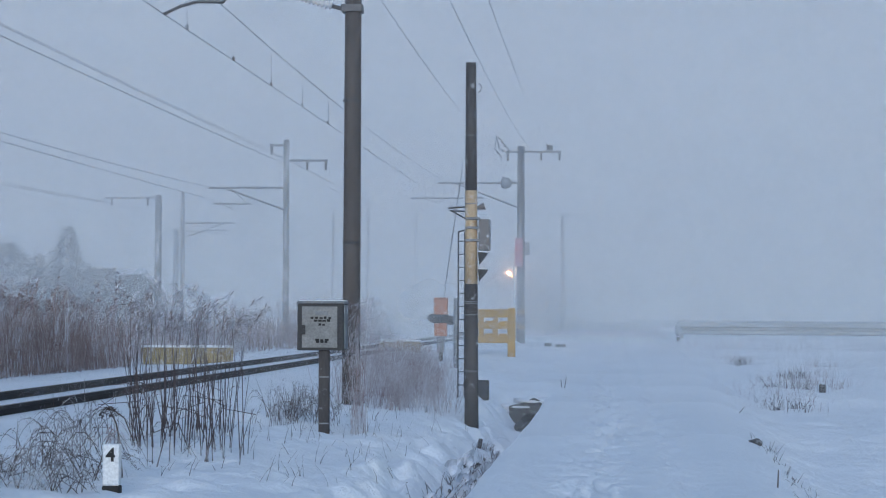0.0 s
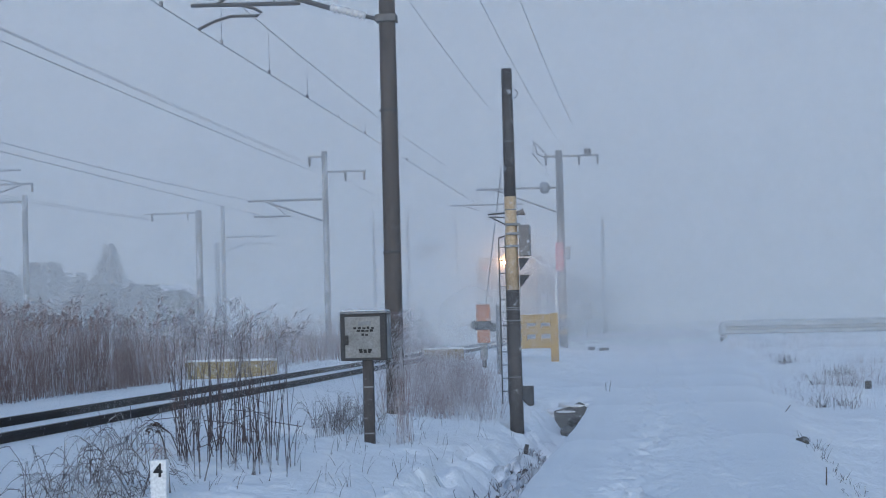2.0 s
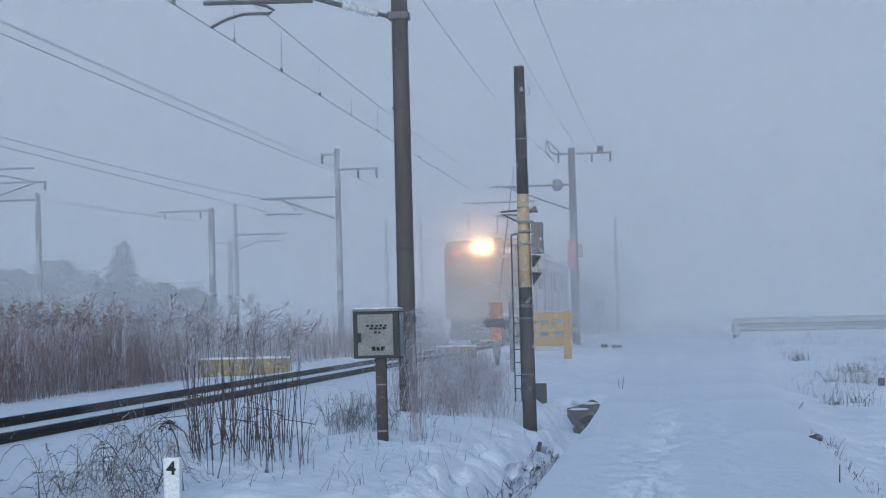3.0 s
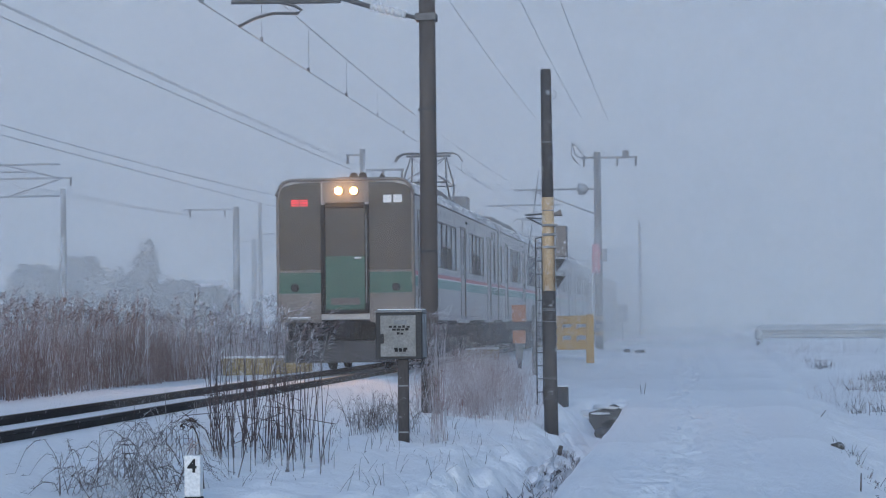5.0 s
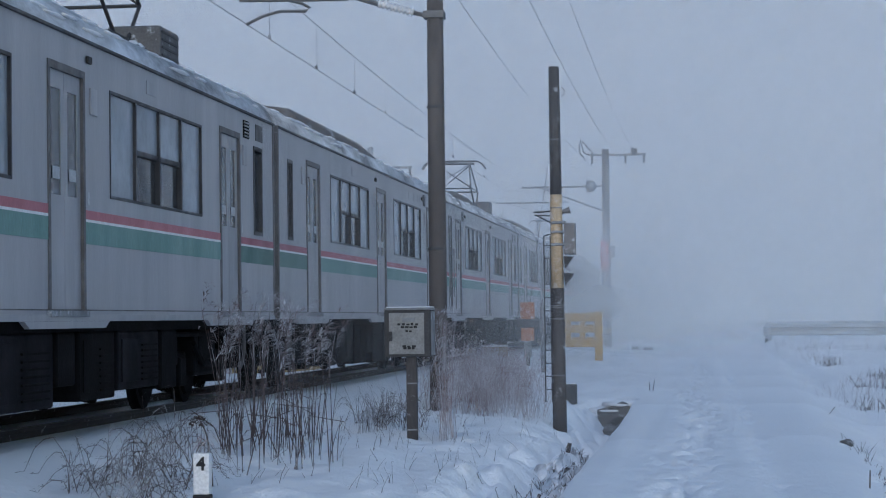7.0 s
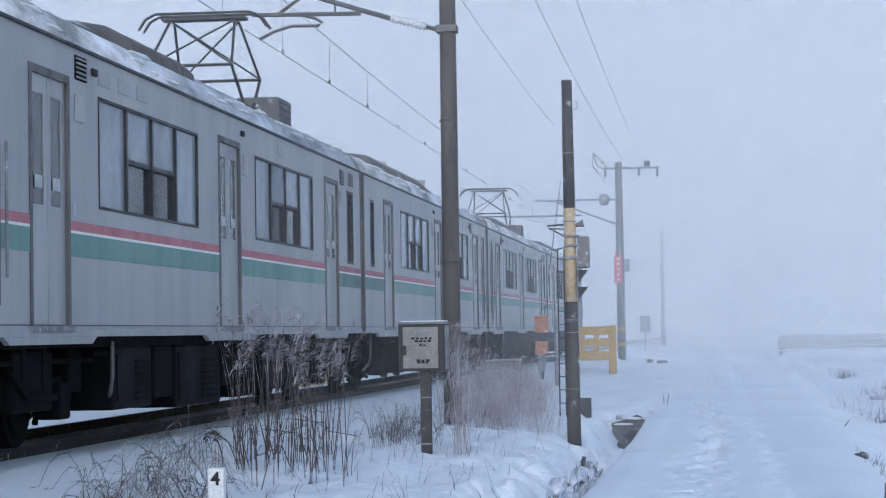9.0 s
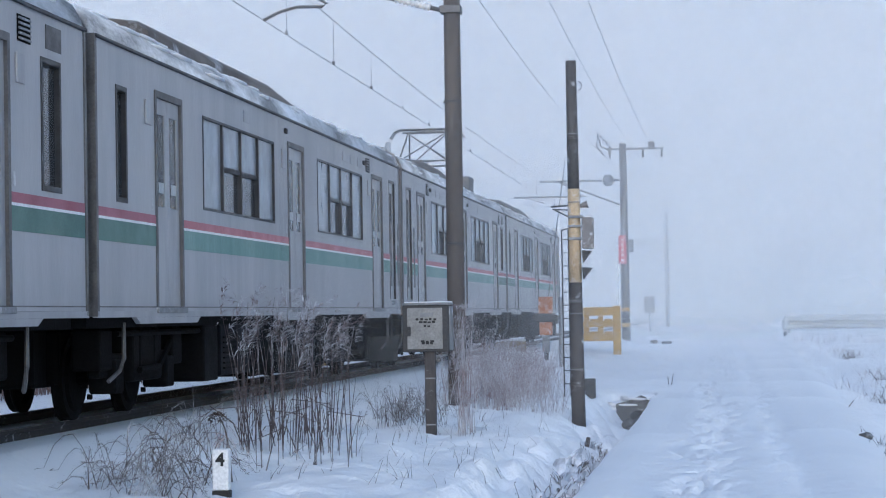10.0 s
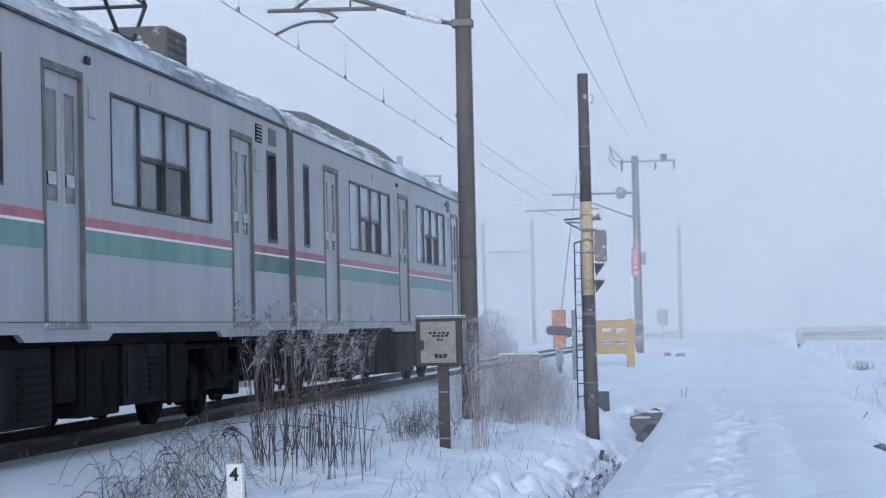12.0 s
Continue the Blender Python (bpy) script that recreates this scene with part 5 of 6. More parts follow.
# ---- culvert, bank stones and odds and ends ----
def lump(bm, c, r, seed, squash=(1, 1, 1), finer=2):
    rr = random.Random(seed)
    got = bmesh.ops.create_icosphere(bm, subdivisions=finer, radius=1.0)
    ph = [rr.uniform(0, 6) for _ in range(6)]
    for v in got["verts"]:
        k = 1 + 0.16 * math.sin(3 * v.co.x + ph[0]) * math.sin(4 * v.co.y + ph[1]) + 0.12 * math.sin(6 * v.co.z + ph[2] + 3 * v.co.x)
        v.co = Vector((c[0] + v.co.x * r * k * squash[0], c[1] + v.co.y * r * k * squash[1], c[2] + v.co.z * r * k * squash[2]))
    return bm


def build_small():
    t = thing("culvert", pose(-1.66, 43.0, -0.62), "dark concrete culvert mouth under the snow", "culvert", kind="structure")
    face = B()
    lo, hi = [(-0.34, -0.25), (0.42, -0.25)], [(0.44, 0.42), (0.12, 0.56), (-0.12, 0.46), (-0.36, 0.40)]
    fr, bk = ([face.verts.new((x, y, z)) for x, z in lo + hi] for y in (0.0, 0.5))
    face.faces.new(fr), face.faces.new(bk[::-1])
    for k in range(6):
        face.faces.new((fr[k], fr[(k + 1) % 6], bk[(k + 1) % 6], bk[k]))
    part("headwall", face, CONC, t)
    part("pipe_mouth", lathe(B(), [(0.14, 0.0), (0.19, 0.0), (0.19, 0.06), (0.14, 0.06)], Matrix.Translation((0.05, 0.03, 0.08)) @ pose(0, 0, 0, 90), 14), RUBBER, t)
    cap = B()
    for k, (x, zz, r) in enumerate(((-0.5, 0.34, 0.2), (-0.22, 0.43, 0.2), (0.06, 0.54, 0.2), (0.32, 0.54, 0.2), (0.55, 0.36, 0.2))):
        lump(cap, (x, 0.34, zz - 0.05), r * 1.4, k + 40, (1.3, 1.5, 0.26))
    part("snow_cap", cap, SNOW, t, "", True)
    roots = B()
    rq = random.Random(5)
    for k in range(26):
        x, zz = rq.uniform(0.34, 0.52), rq.uniform(0.1, 0.5)
        path_rod(roots, [(x, -0.05, zz), (x - rq.uniform(0.0, 0.08), -0.1, zz - 0.12), (x - rq.uniform(0.02, 0.16), -0.12, zz - rq.uniform(0.2, 0.4))], 0.01, 0.004, 4)
    tagged(part("roots", roots, TWIG, t, "dark roots hanging over the culvert"), kind="stuff")
    # earth clods and roots showing in the steep bank
    rr = random.Random(77)
    clods = B()
    for k in range(80):
        y = rr.uniform(17.5, 33)
        x = -1.62 - abs(rr.gauss(0, 0.14))
        lump(clods, (x, y, ground_z(x, y) + 0.01), rr.uniform(0.025, 0.075), k, (0.7, 1.5, 0.9))
    tagged(part("earth_clods", clods, EARTH, None, "", True), "dark clods of earth showing through the snowy bank", "earth", kind="stuff")
    rs = random.Random(61)
    for k in range(46):
        y = 17.8 + 17.5 * rs.random() ** 0.8
        x = -1.66 - rs.uniform(0.0, 0.38)
        r = rs.uniform(0.09, 0.2)
        stone = part("bank_stone", lump(B(), (0, 0, 0), r, k + 90, (0.4, 1.5, 0.85), 1), SNOWYSTONE)
        stone.matrix_basis = pose(x, y, ground_z(x, y) + r * 0.12, rs.uniform(-20, 20), rs.uniform(15, 45), rs.uniform(-25, 25))
        tagged(stone, "stone set in the bank under a crust of snow", "stone", "stones of the bank")
    for k, (x, y, r) in enumerate(((-1.72, 41.6, 0.16), (-1.5, 41.0, 0.11), (-1.66, 40.1, 0.09), (-1.7, 27.5, 0.12), (-1.62, 24.3, 0.1), (-1.75, 22.3, 0.12), (-1.66, 20.6, 0.1), (-1.7, 30.5, 0.08), (1.78, 28.8, 0.085))):
        s = part("stone", lump(B(), (0, 0, 0), r, k, (1, 1.2, 0.7)), CONC, None, "", True)
        s.matrix_basis = pose(x, y, ground_z(x, y) + r * 0.2)
        tagged(s, "dark stone half covered with snow", "stone", "stones of the bank")
    x, y = -1.98, 32.6
    s = part("stake", box(B(), -0.03, 0.03, -0.03, 0.03, -0.2, 0.22, 0.006), DARKPOLE)
    s.matrix_basis = pose(x, y, ground_z(x, y), 0, 12, 0)
    tagged(s, "short dark wooden stake in the bank", "stake")
    x, y = 4.55, 50
    s = thing("marker_block", pose(x, y, ground_z(x, y)), "small grey block standing in the snow field", "block")
    part("block", box(B(), -0.07, 0.07, -0.07, 0.07, -0.1, 0.2, 0.01), DARKMETAL, s)
    for x, y, hgt, lean in ((1.52, 21.3, 0.17, 0), (-1.05, 47.0, 0.25, 8), (-1.12, 47.3, 0.18, -6), (2.05, 37.5, 0.14, 35)):
        s = part("stick", rod(B(), (0, 0, -0.1), (0.01, 0, hgt), 0.008, 0.006, 6), TWIG)
        s.matrix_basis = pose(x, y, ground_z(x, y), 0, lean, 0)
        tagged(s, "thin dark stick poking from the snow", "stick", "sticks in the snow")
    # guard rail of the crossing road
    t = thing("guard_rail", pose(3.25, 113, 0), "pale rimed roadside guard rail beyond the field", "guard rail")
    bm = B()
    prof = [(0.05, 0.53), (-0.08, 0.58), (-0.08, 0.72), (0.09, 0.78), (0.09, 0.88), (-0.08, 0.93), (-0.08, 1.10), (0.05, 1.21), (0.12, 1.21), (0.12, 0.53)]
    ends = [[bm.verts.new((x, y + dy, zz - dz)) for dy, zz in prof] for x, y, dz in ((0, -0.1, 0.0), (30, -1.1, 0.12))]
    for k in range(len(prof)):
        bm.faces.new((ends[0][k], ends[0][(k + 1) % len(prof)], ends[1][(k + 1) % len(prof)], ends[1][k]))
    bm.faces.new(ends[0]), bm.faces.new(ends[1][::-1])
    part("beam", bm, GALVPALE, t)
    for k in range(11):
        x = 0.1 + k * 2.9
        part("post", box(B(), x - 0.06, x + 0.06, -0.06 - x / 30, 0.06 - x / 30, -0.6, 1.16, 0.01), GALVPALE, t)
    part("end_cap", lathe(B(), [(0.1, 0), (0.2, 0.1), (0.2, 0.5), (0.06, 0.7)], pose(-0.05, 0, 0.45)), GALVPALE, t)
    t2 = thing("reflector_post", pose(3.15, 112.6, -0.05), "small dark marker post by the guard rail", "post")
    part("post", box(B(), -0.08, 0.08, -0.05, 0.05, 0, 0.45, 0.01), DARKMETAL, t2)
    # low things by the road past the crossing
    for x, y, w, hgt in ((-3.05, 103, 0.16, 0.16), (-2.4, 100, 0.22, 0.16)):
        s = part("kerb_stone", box(B(), -w, w, -0.1, 0.1, -0.1, hgt, 0.03), CONC)
        s.matrix_basis = pose(x, y, ground_z(x, y))
        tagged(s, "dark kerb stone in the snow", "stone", "kerb stones")
    s = thing("roadside_sign", pose(-4.7, 150, 0), "faint grey sign on a post in the mist", "sign")
    # post in the paler metal: the mist's low contrast is put into its colour
    part("post", rod(B(), (0, 0, -0.2), (0, 0, 1.9), 0.05), GALVPALE, s)
    part("board", box(B(), -0.35, 0.35, -0.03, 0.03, 1.4, 2.5, 0.02), GALV, s)
    z = thing("snowy_house", pose(-45.2, 190, 1.8), "low shed with a snow-covered roof in the mist", "shed")
    part("wall", box(B(), -5, 5, -2.3, 2.3, -2.3, 2.3), BARK, z)
    bm = B()
    v = [bm.verts.new(c) for c in ((-5.5, -2.9, 2.2), (5.5, -2.9, 2.2), (5.5, 2.9, 2.2), (-5.5, 2.9, 2.2), (-5.2, 0, 3.5), (5.2, 0, 3.5))]
    for f in ((0, 1, 5, 4), (2, 3, 4, 5), (1, 2, 5), (3, 0, 4), (3, 2, 1, 0)):
        bm.faces.new([v[k] for k in f])
    part("roof", bm, SNOW, z, "white snow-covered roof")
    for x in (-3.5, -0.8, 2.2):
        w = part("window", box(B(), x, x + 1.0, -2.36, -2.3, 0.7, 1.6), FRAMEGREY, z)
        part("pane", box(B(), x + 0.08, x + 0.92, -2.375, -2.361, 0.78, 1.52), CABGLASS, w)


GALVPALE = surface("pale_rimed_metal", (0.46, 0.48, 0.49), (0.37, 0.385, 0.39), 1.5, 0.7, 0.0, 0.1, frost=0.2, frost_scale=2, frost_stretch=(0.2, 1, 1))


# ---- plants ----
def blade(bm, base, top, bend, w, seg=3):
    """One thin stem, three-sided, bending as it rises."""
    base, top, bend = Vector(base), Vector(top), Vector(bend)
    pts = [base.lerp(top, k / seg) + bend * (k / seg) ** 2 for k in range(seg + 1)]
    rings = []
    for k, p in enumerate(pts):
        r = w * (1 - 0.6 * k / seg)
        rings.append([bm.verts.new((p.x + r * math.cos(a), p.y + r * math.sin(a), p.z)) for a in (0.5, 2.6, 4.7)])
    for a, b in zip(rings, rings[1:]):
        for k in range(3):
            bm.faces.new((a[k], a[(k + 1) % 3], b[(k + 1) % 3], b[k]))
    return pts[-1], pts


def leaflet(bm, p, d, length, w):
    """A narrow drooping leaf or spikelet."""
    d = Vector(d).normalized()
    s = d.cross(Vector((0.3, 0.2, 1))).normalized() * w
    p = Vector(p)
    mid = p + d * length * 0.5
    end = p + d * length + Vector((0, 0, -length * 0.25))
    v = [bm.verts.new(c) for c in (p, mid + s, end, mid - s)]
    bm.faces.new(v)


def plume(bm, p, rr, size, lean, fine=1.0):
    """A feathery head: many thin drooping spikelets along a leaning axis."""
    for k in range(int(rr.randint(22, 34) * fine)):
        h = rr.uniform(-0.55, 0.65)
        a = rr.uniform(0, 6.28)
        d = Vector((math.cos(a) * 0.55 + lean[0], math.sin(a) * 0.55 + lean[1], rr.uniform(-0.2, 0.8)))
        axis = Vector((lean[0] * (h + 0.55) ** 2 * 0.55, lean[1] * (h + 0.55) ** 2 * 0.55, h - 0.1 * (h + 0.55) ** 2)) * size
        leaflet(bm, Vector(p) + axis, d, size * rr.uniform(0.18, 0.48) * (1.1 - 0.5 * abs(h)), size * 0.028 / fine)


def build_reed_clump():
    """The tall reeds in front of the track: stems with plumes, each its own part."""
    t = thing("reed_clump", pose(-4.8, 23.8, ground_z(-4.8, 23.8)), "clump of tall dry reeds with rimed plumes in the snow", "reeds")
    rr = random.Random(11)
    z0 = ground_z(-4.8, 23.8)
    for k in range(104):
        y = rr.uniform(-3.1, 2.2)
        x = 4.8 - (23.8 + y) * rr.uniform(0.164, 0.219)
        zb = ground_z(-4.8 + x, 23.8 + y) - z0 - 0.05
        h = rr.uniform(0.45, 1.1) if rr.random() < 0.5 else rr.uniform(1.1, 1.6)
        bm, bp = B(), B()
        lean = (rr.gauss(0, 0.08), rr.gauss(0, 0.08))
        tip, pts = blade(bm, (0, 0, zb), (lean[0] * h * 0.6, lean[1] * h * 0.6, zb + h), (lean[0] * 0.5, 0, -0.02), rr.uniform(0.0045, 0.008), 4)
        for j in range(rr.randint(1, 4)):
            q = pts[rr.randint(1, 3)]
            a = rr.uniform(0, 6.28)
            leaflet(bm, q, (math.cos(a), math.sin(a), rr.uniform(0.2, 0.9)), rr.uniform(0.12, 0.3), 0.005)
        st = part("reed", bm, STRAW, t)
        st.matrix_basis = pose(x, y, 0)
        if h > 1.14:
            plume(bp, tip, rr, rr.uniform(0.22, 0.40), (rr.choice((-1, 1, 1)) * rr.uniform(0.2, 0.9), 0), 2.0)
            part("plume", bp, PLUME, st)
        else:
            bp.free()
    # bent and broken reeds leaning out
    for k in range(14):
        bm = B()
        y = rr.uniform(-3.2, 0.4)
        x = 4.8 - (23.8 + y) * rr.uniform(0.17, 0.215)
        zb = ground_z(-4.8 + x, 23.8 + y) - z0
        a = rr.choice((-1, 1))
        path_rod(bm, [(0, 0, zb - 0.03), (a * 0.15, 0.05, zb + rr.uniform(0.3, 0.6)), (a * rr.uniform(0.35, 0.6), 0.1, zb + rr.uniform(0.1, 0.5))], 0.008, 0.004, 5)
        part("broken_reed", bm, STRAW, t).matrix_basis = pose(x, y, 0)


def reed_bank(name, n, place, hmin, hmax, mat, seed, label, plumes=0.4, w=0.008, bendy=0.15, leaves=0):
    rr = random.Random(seed)
    bm = B()
    for k in range(n):
        x, y = place(rr)
        z = ground_z(x, y) - 0.05
        h = rr.uniform(hmin, hmax) * (1.0 if plumes == 0 or rr.random() < 0.3 else rr.uniform(0.6, 0.85)) * (0.8 + 0.4 * float(hash_noise(x, y * 0.5, 1.9)))
        tip, pts = blade(bm, (x, y, z), (x + rr.gauss(0, bendy) * h * 0.5, y + rr.gauss(0, bendy) * h * 0.5, z + h), (rr.gauss(0, bendy) * h * 0.6, rr.gauss(0, bendy) * 0.5, 0), w * rr.uniform(0.7, 1.3), 3)
        for j in range(leaves):
            q = pts[rr.randint(1, 3)]
            a = rr.uniform(0, 6.28)
            leaflet(bm, q, (math.cos(a), math.sin(a), rr.uniform(0.0, 0.9)), h * rr.uniform(0.1, 0.25), w * 0.9)
        if h > 0.8 * hmax and rr.random() < plumes * 2:
            plume(bm, tip, rr, rr.uniform(0.16, 0.28), (rr.uniform(-0.6, 0.6), rr.uniform(-0.3, 0.3)), 0.5)
    ob = part(name, bm, mat)
    return tagged(ob, label, "reeds" if plumes else "grass", kind="stuff")


def build_brambles(name, cx, cy, w, d, n, seed, label, hmax=0.5):
    rr = random.Random(seed)
    bm = B()
    for k in range(n):
        x, y = cx + rr.uniform(-w, w), cy + rr.uniform(-d, d)
        z = ground_z(x, y) - 0.03
        a, h = rr.uniform(0, 6.28), rr.uniform(0.12, hmax)
        reach, turn = rr.uniform(0.2, 0.7), rr.uniform(-1.8, 1.8)
        pts, px, py = [], x, y
        for s in (0, 0.15, 0.3, 0.45, 0.6, 0.75, 0.9, 1.0):
            pts.append((px, py, z + h * math.sin(min(1.0, s * 1.1) * 2.7) + rr.uniform(-0.015, 0.015)))
            px += math.cos(a + turn * s) * reach * 0.14
            py += math.sin(a + turn * s) * reach * 0.12
        path_rod(bm, pts, 0.0036, 0.0016, 4)
        for j in range(rr.randint(22, 38)):
            i = rr.randint(1, 6)
            p = Vector(pts[i]).lerp(Vector(pts[i + 1]), rr.random())
            b = rr.uniform(0, 6.28)
            leaflet(bm, p, (math.cos(b), math.sin(b), rr.uniform(-0.2, 0.8)), rr.uniform(0.025, 0.085), 0.0032)
    return tagged(part(name, bm, TWIG), label, "shrub", kind="stuff")


def build_tree(x, y, h, w, seed, conifer=True):
    rr = random.Random(seed)
    t = thing("tree", pose(x, y, 0), "dark misty conifer far beyond the line" if conifer else "dark bare-looking bushy tree in the mist", "tree", "far trees")
    bm = B()
    rod(bm, (0, 0, -0.3), (0, 0, h * 0.95), 0.22, 0.03, 8)
    for k in range(16):
        z, a = rr.uniform(0.2, 0.9) * h, rr.uniform(0, 6.28)
        r = w * (1 - z / h) if conifer else w * 0.8 * math.sin(z / h * 3.0)
        rod(bm, (0, 0, z), (math.cos(a) * r, math.sin(a) * r, z + 0.15 * h * (0.2 if conifer else 1)), 0.06, 0.015, 5)
    part("trunk", bm, BARK, t)
    bm = B()
    for k in range(2600):
        z = (1 - 0.92 * math.sqrt(rr.random())) * h if conifer else rr.uniform(0.1, 1.0) * h
        lim = w * (1.01 - z / h) * (0.55 + 0.45 * ((1 - z / h) * 7 % 1.0)) if conifer else w * math.sqrt(max(0.02, math.sin(min(1, z / h) * 3.0)))
        a, r = rr.uniform(0, 6.28), lim * math.sqrt(rr.random()) * (0.75 + 0.25 * math.sin(5 * rr.random() + z * 3))
        p = Vector((math.cos(a) * r, math.sin(a) * r, z))
        leaflet(bm, p, (math.cos(a), math.sin(a), rr.uniform(-0.4, 0.5)), rr.uniform(0.35, 0.8), rr.uniform(0.08, 0.2))
    part("crown", bm, LEAF, t)


def build_plants():
    build_reed_clump()

    def far_left(rr):
        y = rr.uniform(30, 53)
        return -11.3 - abs(rr.gauss(0, 1.5)) + rr.gauss(0, 0.15), y
    reed_bank("reed_bank", 3300, far_left, 1.0, 1.7, REEDBROWN, 21, "dense bank of brown dry reeds across the track", 0.35, 0.008, 0.2, 4)

    def far_left1(rr):
        return -11.4 - abs(rr.gauss(0, 1.8)), rr.uniform(53, 74)
    reed_bank("reed_bank", 900, far_left1, 0.9, 1.6, PINKGRASS, 25, "thinning rimed reeds along the track", 0.4, 0.008, 0.2, 3)

    def far_left2(rr):
        return rr.uniform(-19, -10.5), rr.uniform(74, 98)
    reed_bank("reed_bank", 1300, far_left2, 1.0, 1.6, REEDBROWN, 22, "pale rimed reeds beyond the crossing", 0.4, 0.014, 0.15, 1)

    def far_left3(rr):
        return rr.uniform(-27, -13.5), rr.uniform(44, 78)
    reed_bank("reed_bank", 1600, far_left3, 1.0, 1.5, PINKGRASS, 23, "rimed reeds fading into the mist", 0.4, 0.010, 0.2, 3)

    def crossing_reeds(rr):
        y = rr.uniform(86, 104)
        return -9.3 - 2.6 * rr.random() ** 0.7 - (y - 86) * 0.03, y
    reed_bank("reed_bank", 1200, crossing_reeds, 0.9, 1.9, PINKGRASS, 24, "rimed reeds beside the track past the crossing", 0.4, 0.011, 0.3, 4)

    def by_pole(rr):
        y = rr.uniform(35.5, 50)
        return max(-5.2, min(-2.55, -0.093 * y + rr.gauss(0, 0.38))), y
    reed_bank("dry_grass", 2500, by_pole, 0.3, 0.8, PINKGRASS, 31, "rimed pinkish dry grass round the pole foot", 0.0, 0.0035, 0.34, 7)

    def by_pole2(rr):
        return rr.gauss(-4.15, 0.26), rr.uniform(35.0, 38.5)
    reed_bank("reed_bank", 90, by_pole2, 0.7, 1.7, PINKGRASS, 32, "dry vines and reeds round the pole foot", 0.5, 0.005, 0.3, 12)

    def by_box(rr):
        return rr.gauss(-3.24, 0.06), rr.uniform(28.25, 29.0)
    reed_bank("dry_grass", 46, by_box, 1.2, 1.75, PINKGRASS, 33, "rimed climbing weeds beside the cabinet", 0.0, 0.0035, 0.1, 22)

    def mid_weeds(rr):
        return rr.gauss(-4.35, 0.22), rr.uniform(29, 32)
    reed_bank("dry_grass", 130, mid_weeds, 0.2, 0.6, TWIG, 34, "dark dry weeds in the snow", 0.0, 0.004, 0.3, 5)

    def left_weeds(rr):
        return rr.gauss(-4.75, 0.22), rr.uniform(20.3, 21.8)
    reed_bank("dry_grass", 16, left_weeds, 0.3, 0.72, TWIG, 35, "thin dry stalks by the marker", 0.1, 0.005, 0.06, 3)

    def bank_tufts(rr):
        y = rr.uniform(18, 34)
        return rr.uniform(-1.95, -1.6), y
    reed_bank("dry_grass", 520, bank_tufts, 0.07, 0.26, TWIG, 36, "dark grass poking out of the ditch bank", 0.0, 0.007, 0.6, 2)

    def verge(rr):
        return rr.uniform(-4.4, -2.2), rr.uniform(19, 37)
    reed_bank("dry_grass", 230, verge, 0.05, 0.26, STRAW, 37, "scattered grass stalks in the snow", 0.0, 0.0035, 0.5, 2)

    def right_bank(rr):
        cx, cy = ((4.2, 56), (5.4, 62), (4.1, 50), (4.1, 76), (6.5, 70), (4.9, 54), (3.4, 50))[rr.randint(0, 6)]
        return cx + rr.gauss(0, 0.4), max(46.6, cy + rr.gauss(0, 2.4))
    reed_bank("dry_grass", 760, right_bank, 0.05, 0.26, PINKGRASS, 38, "rimed weeds on the far field edge", 0.0, 0.007, 0.4, 3)

    def right_dark(rr):
        cx, cy = ((3.6, 52), (4.25, 51), (4.6, 60), (5.0, 61), (3.9, 72), (4.1, 73), (3.3, 47.4), (3.8, 47))[rr.randint(0, 7)]
        return cx + rr.gauss(0, 0.13), cy + rr.gauss(0, 0.5)
    reed_bank("dry_grass", 330, right_dark, 0.08, 0.32, TWIG, 41, "dark weed clumps on the field edge", 0.0, 0.008, 0.5, 4)

    def right_bank2(rr):
        return rr.uniform(3, 12), rr.uniform(92, 108)
    reed_bank("dry_grass", 300, right_bank2, 0.1, 0.5, PINKGRASS, 39, "pale weeds below the guard rail", 0.0, 0.008, 0.4, 2)

    def right_stones(rr):
        y = rr.uniform(21, 31)
        return 1.86 + rr.gauss(0, 0.05) + (y - 26) * 0.01, y
    reed_bank("dry_grass", 90, right_stones, 0.04, 0.15, TWIG, 40, "dark stubble at the road edge", 0.0, 0.005, 0.6, 2)
    build_brambles("bramble", -4.75, 18.7, 0.45, 0.9, 105, 51, "tangled dark brambles with snow on them")
    build_brambles("bramble", -5.5, 22.5, 0.35, 0.7, 22, 52, "low tangled twigs in the snow", 0.35)
    build_brambles("bramble", -4.2, 31.0, 0.42, 1.2, 52, 53, "low dark twigs by the cabinet", 0.45)
    for x, y, h, w, s, c in ((-45.9, 186, 9.3, 4.6, 1, True), (-47.6, 189, 6.6, 2.3, 2, False), (-43.4, 188, 6.3, 2.9, 3, False), (-40.9, 189, 5.6, 2.4, 4, False),
                             (-52.6, 190, 9.0, 3.2, 5, False), (-55.6, 186, 8.1, 3.0, 6, False), (-49.8, 192, 6.6, 3.0, 7, True)):
        build_tree(x * 0.99, (y + 22) * 0.885, h * (0.97 if c else 0.8) + 0.18, w * 0.97, s, c)


build_small()
build_dry_flower()
build_plants()


# ---- headlight halo: veil discs added before the cab ----
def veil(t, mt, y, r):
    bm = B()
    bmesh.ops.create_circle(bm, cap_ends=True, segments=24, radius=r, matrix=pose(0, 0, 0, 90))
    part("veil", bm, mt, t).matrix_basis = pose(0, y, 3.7)


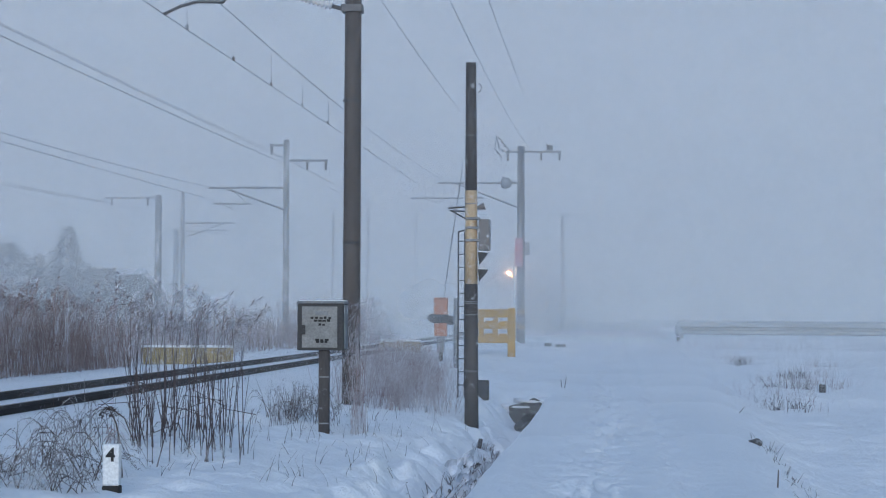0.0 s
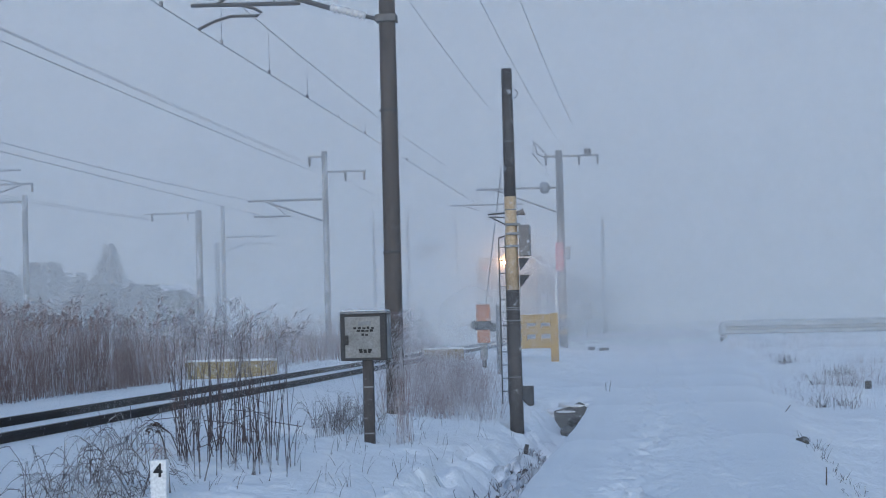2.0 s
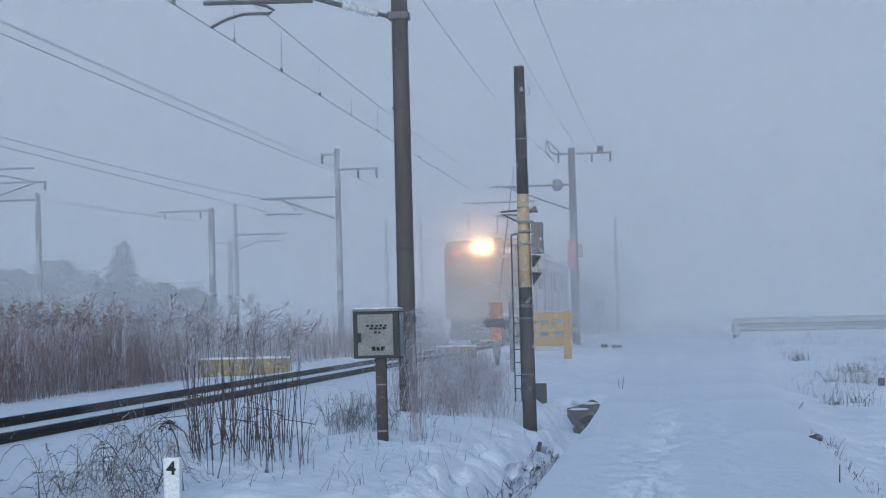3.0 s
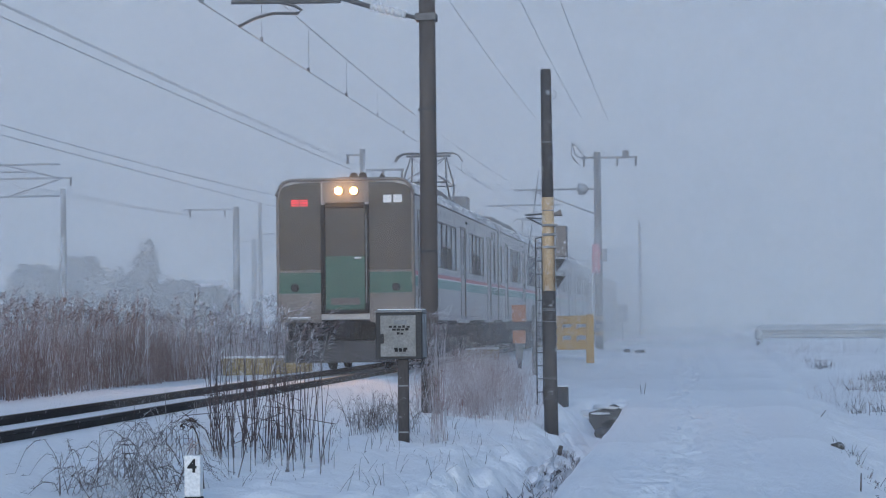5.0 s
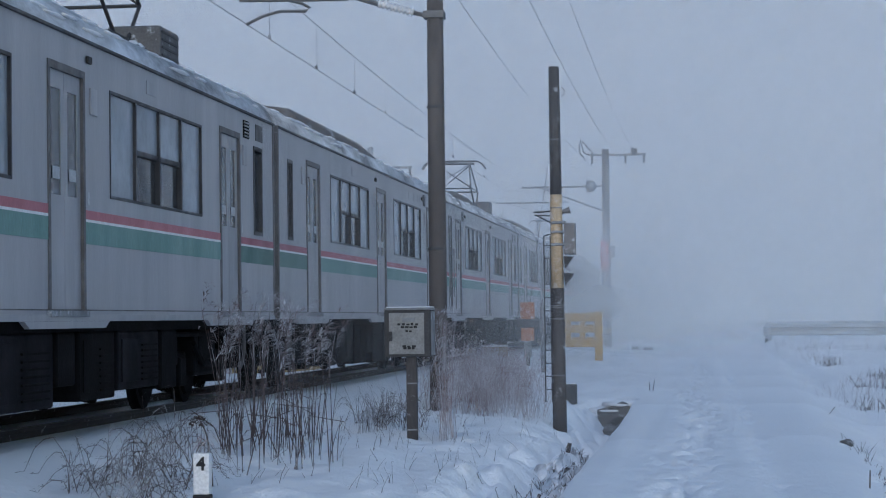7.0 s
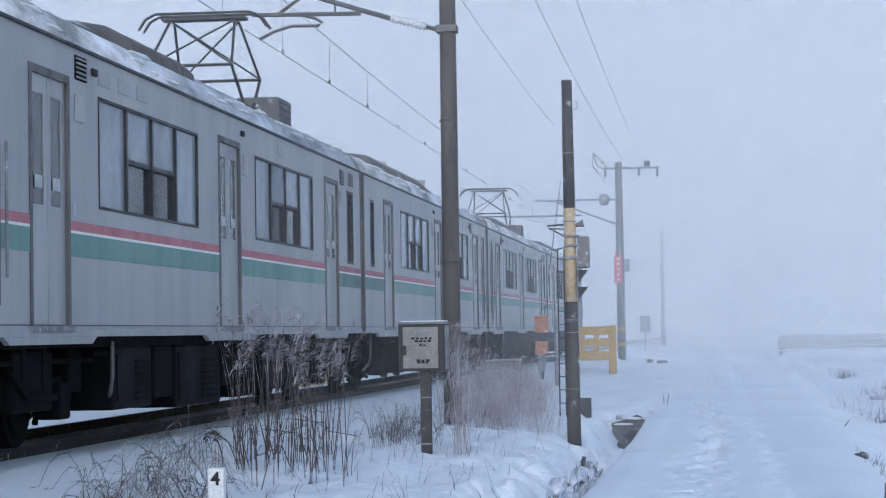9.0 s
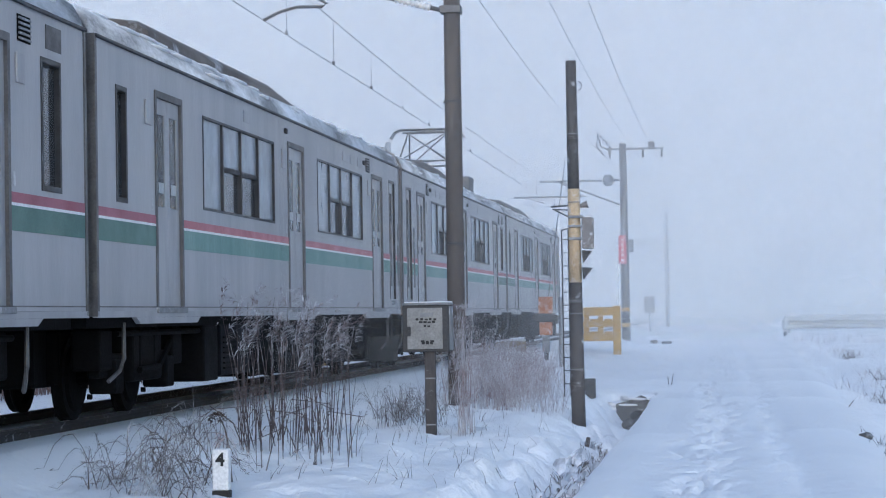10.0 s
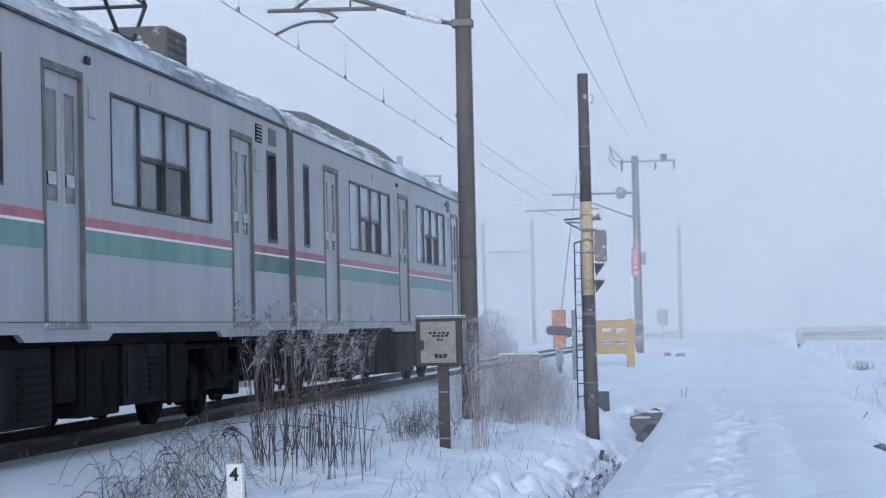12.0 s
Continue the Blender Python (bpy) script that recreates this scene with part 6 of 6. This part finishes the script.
def build_halo_veils():
    t = thing("snow_dust", pose(0, 0, 0), "thin veil added before the headlights to make their halo", "snow dust", kind="stuff")
    veil(t, HALO, -0.35, 0.9)
    p = thing("powder_puff", pose(0, 0, 0), "added headlight halo veils carried before the cab, then left behind", "snow dust", kind="stuff")
    veil(p, FARHALO, -0.35, 1.1)
    veil(p, FARHALOWIDE, -1.3, 2.7)
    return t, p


HALO_VEIL, FAR_HALO_VEIL = build_halo_veils()


# ---- what moves ----
def motions():
    times = [k * 0.5 for k in range(25)]
    for k, car in enumerate(CARS):
        if k % 2 == 0:
            walk(car, [(t, pose(TRACK_X, train_front(t) + 20.0 * k, RAIL_Z)) for t in times])
        else:
            walk(car, [(t, pose(TRACK_X, train_front(t) + 20.0 * (k + 1) - 0.3, RAIL_Z, 0, 0, 180)) for t in times])
    # wheels roll with the train; row by row under a quarter turn
    steps = [k / FPS for k in range(12 * FPS + 1)]
    angle, angles = 0.0, [0.0]
    for a, b in zip(steps, steps[1:]):
        angle += min(88.0, math.degrees((train_front(a) - train_front(b)) / 0.43))
        angles.append(angle)
    for k, car in enumerate(CARS):
        for ob in [o for o in car.children_recursive if o.name.startswith("wheelset")]:
            place = ob.matrix_basis.translation.copy()
            sign = 1 if k % 2 == 0 else -1
            walk(ob, [(t, pose(*place, sign * a)) for t, a in zip(steps, angles)])
    for ob, x, y, z in TRAIN_VEILS:
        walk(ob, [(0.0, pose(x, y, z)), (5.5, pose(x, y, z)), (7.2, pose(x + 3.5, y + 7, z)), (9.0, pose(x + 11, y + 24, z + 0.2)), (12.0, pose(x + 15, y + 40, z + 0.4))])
    walk(HALO_VEIL, [(t, pose(TRACK_X, train_front(t), RAIL_Z)) for t in times])
    # far halo veils run ahead of the cab, slow and stay over the track
    walk(FAR_HALO_VEIL, [(t, pose(TRACK_X, train_front(t), RAIL_Z)) for t in times[:8]] + [(4.0, pose(TRACK_X, 67.5, RAIL_Z)), (4.5, pose(TRACK_X + 0.3, 63, RAIL_Z)),
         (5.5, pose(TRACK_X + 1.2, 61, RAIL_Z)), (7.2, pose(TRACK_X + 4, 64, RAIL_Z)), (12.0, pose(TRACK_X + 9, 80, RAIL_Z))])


motions()
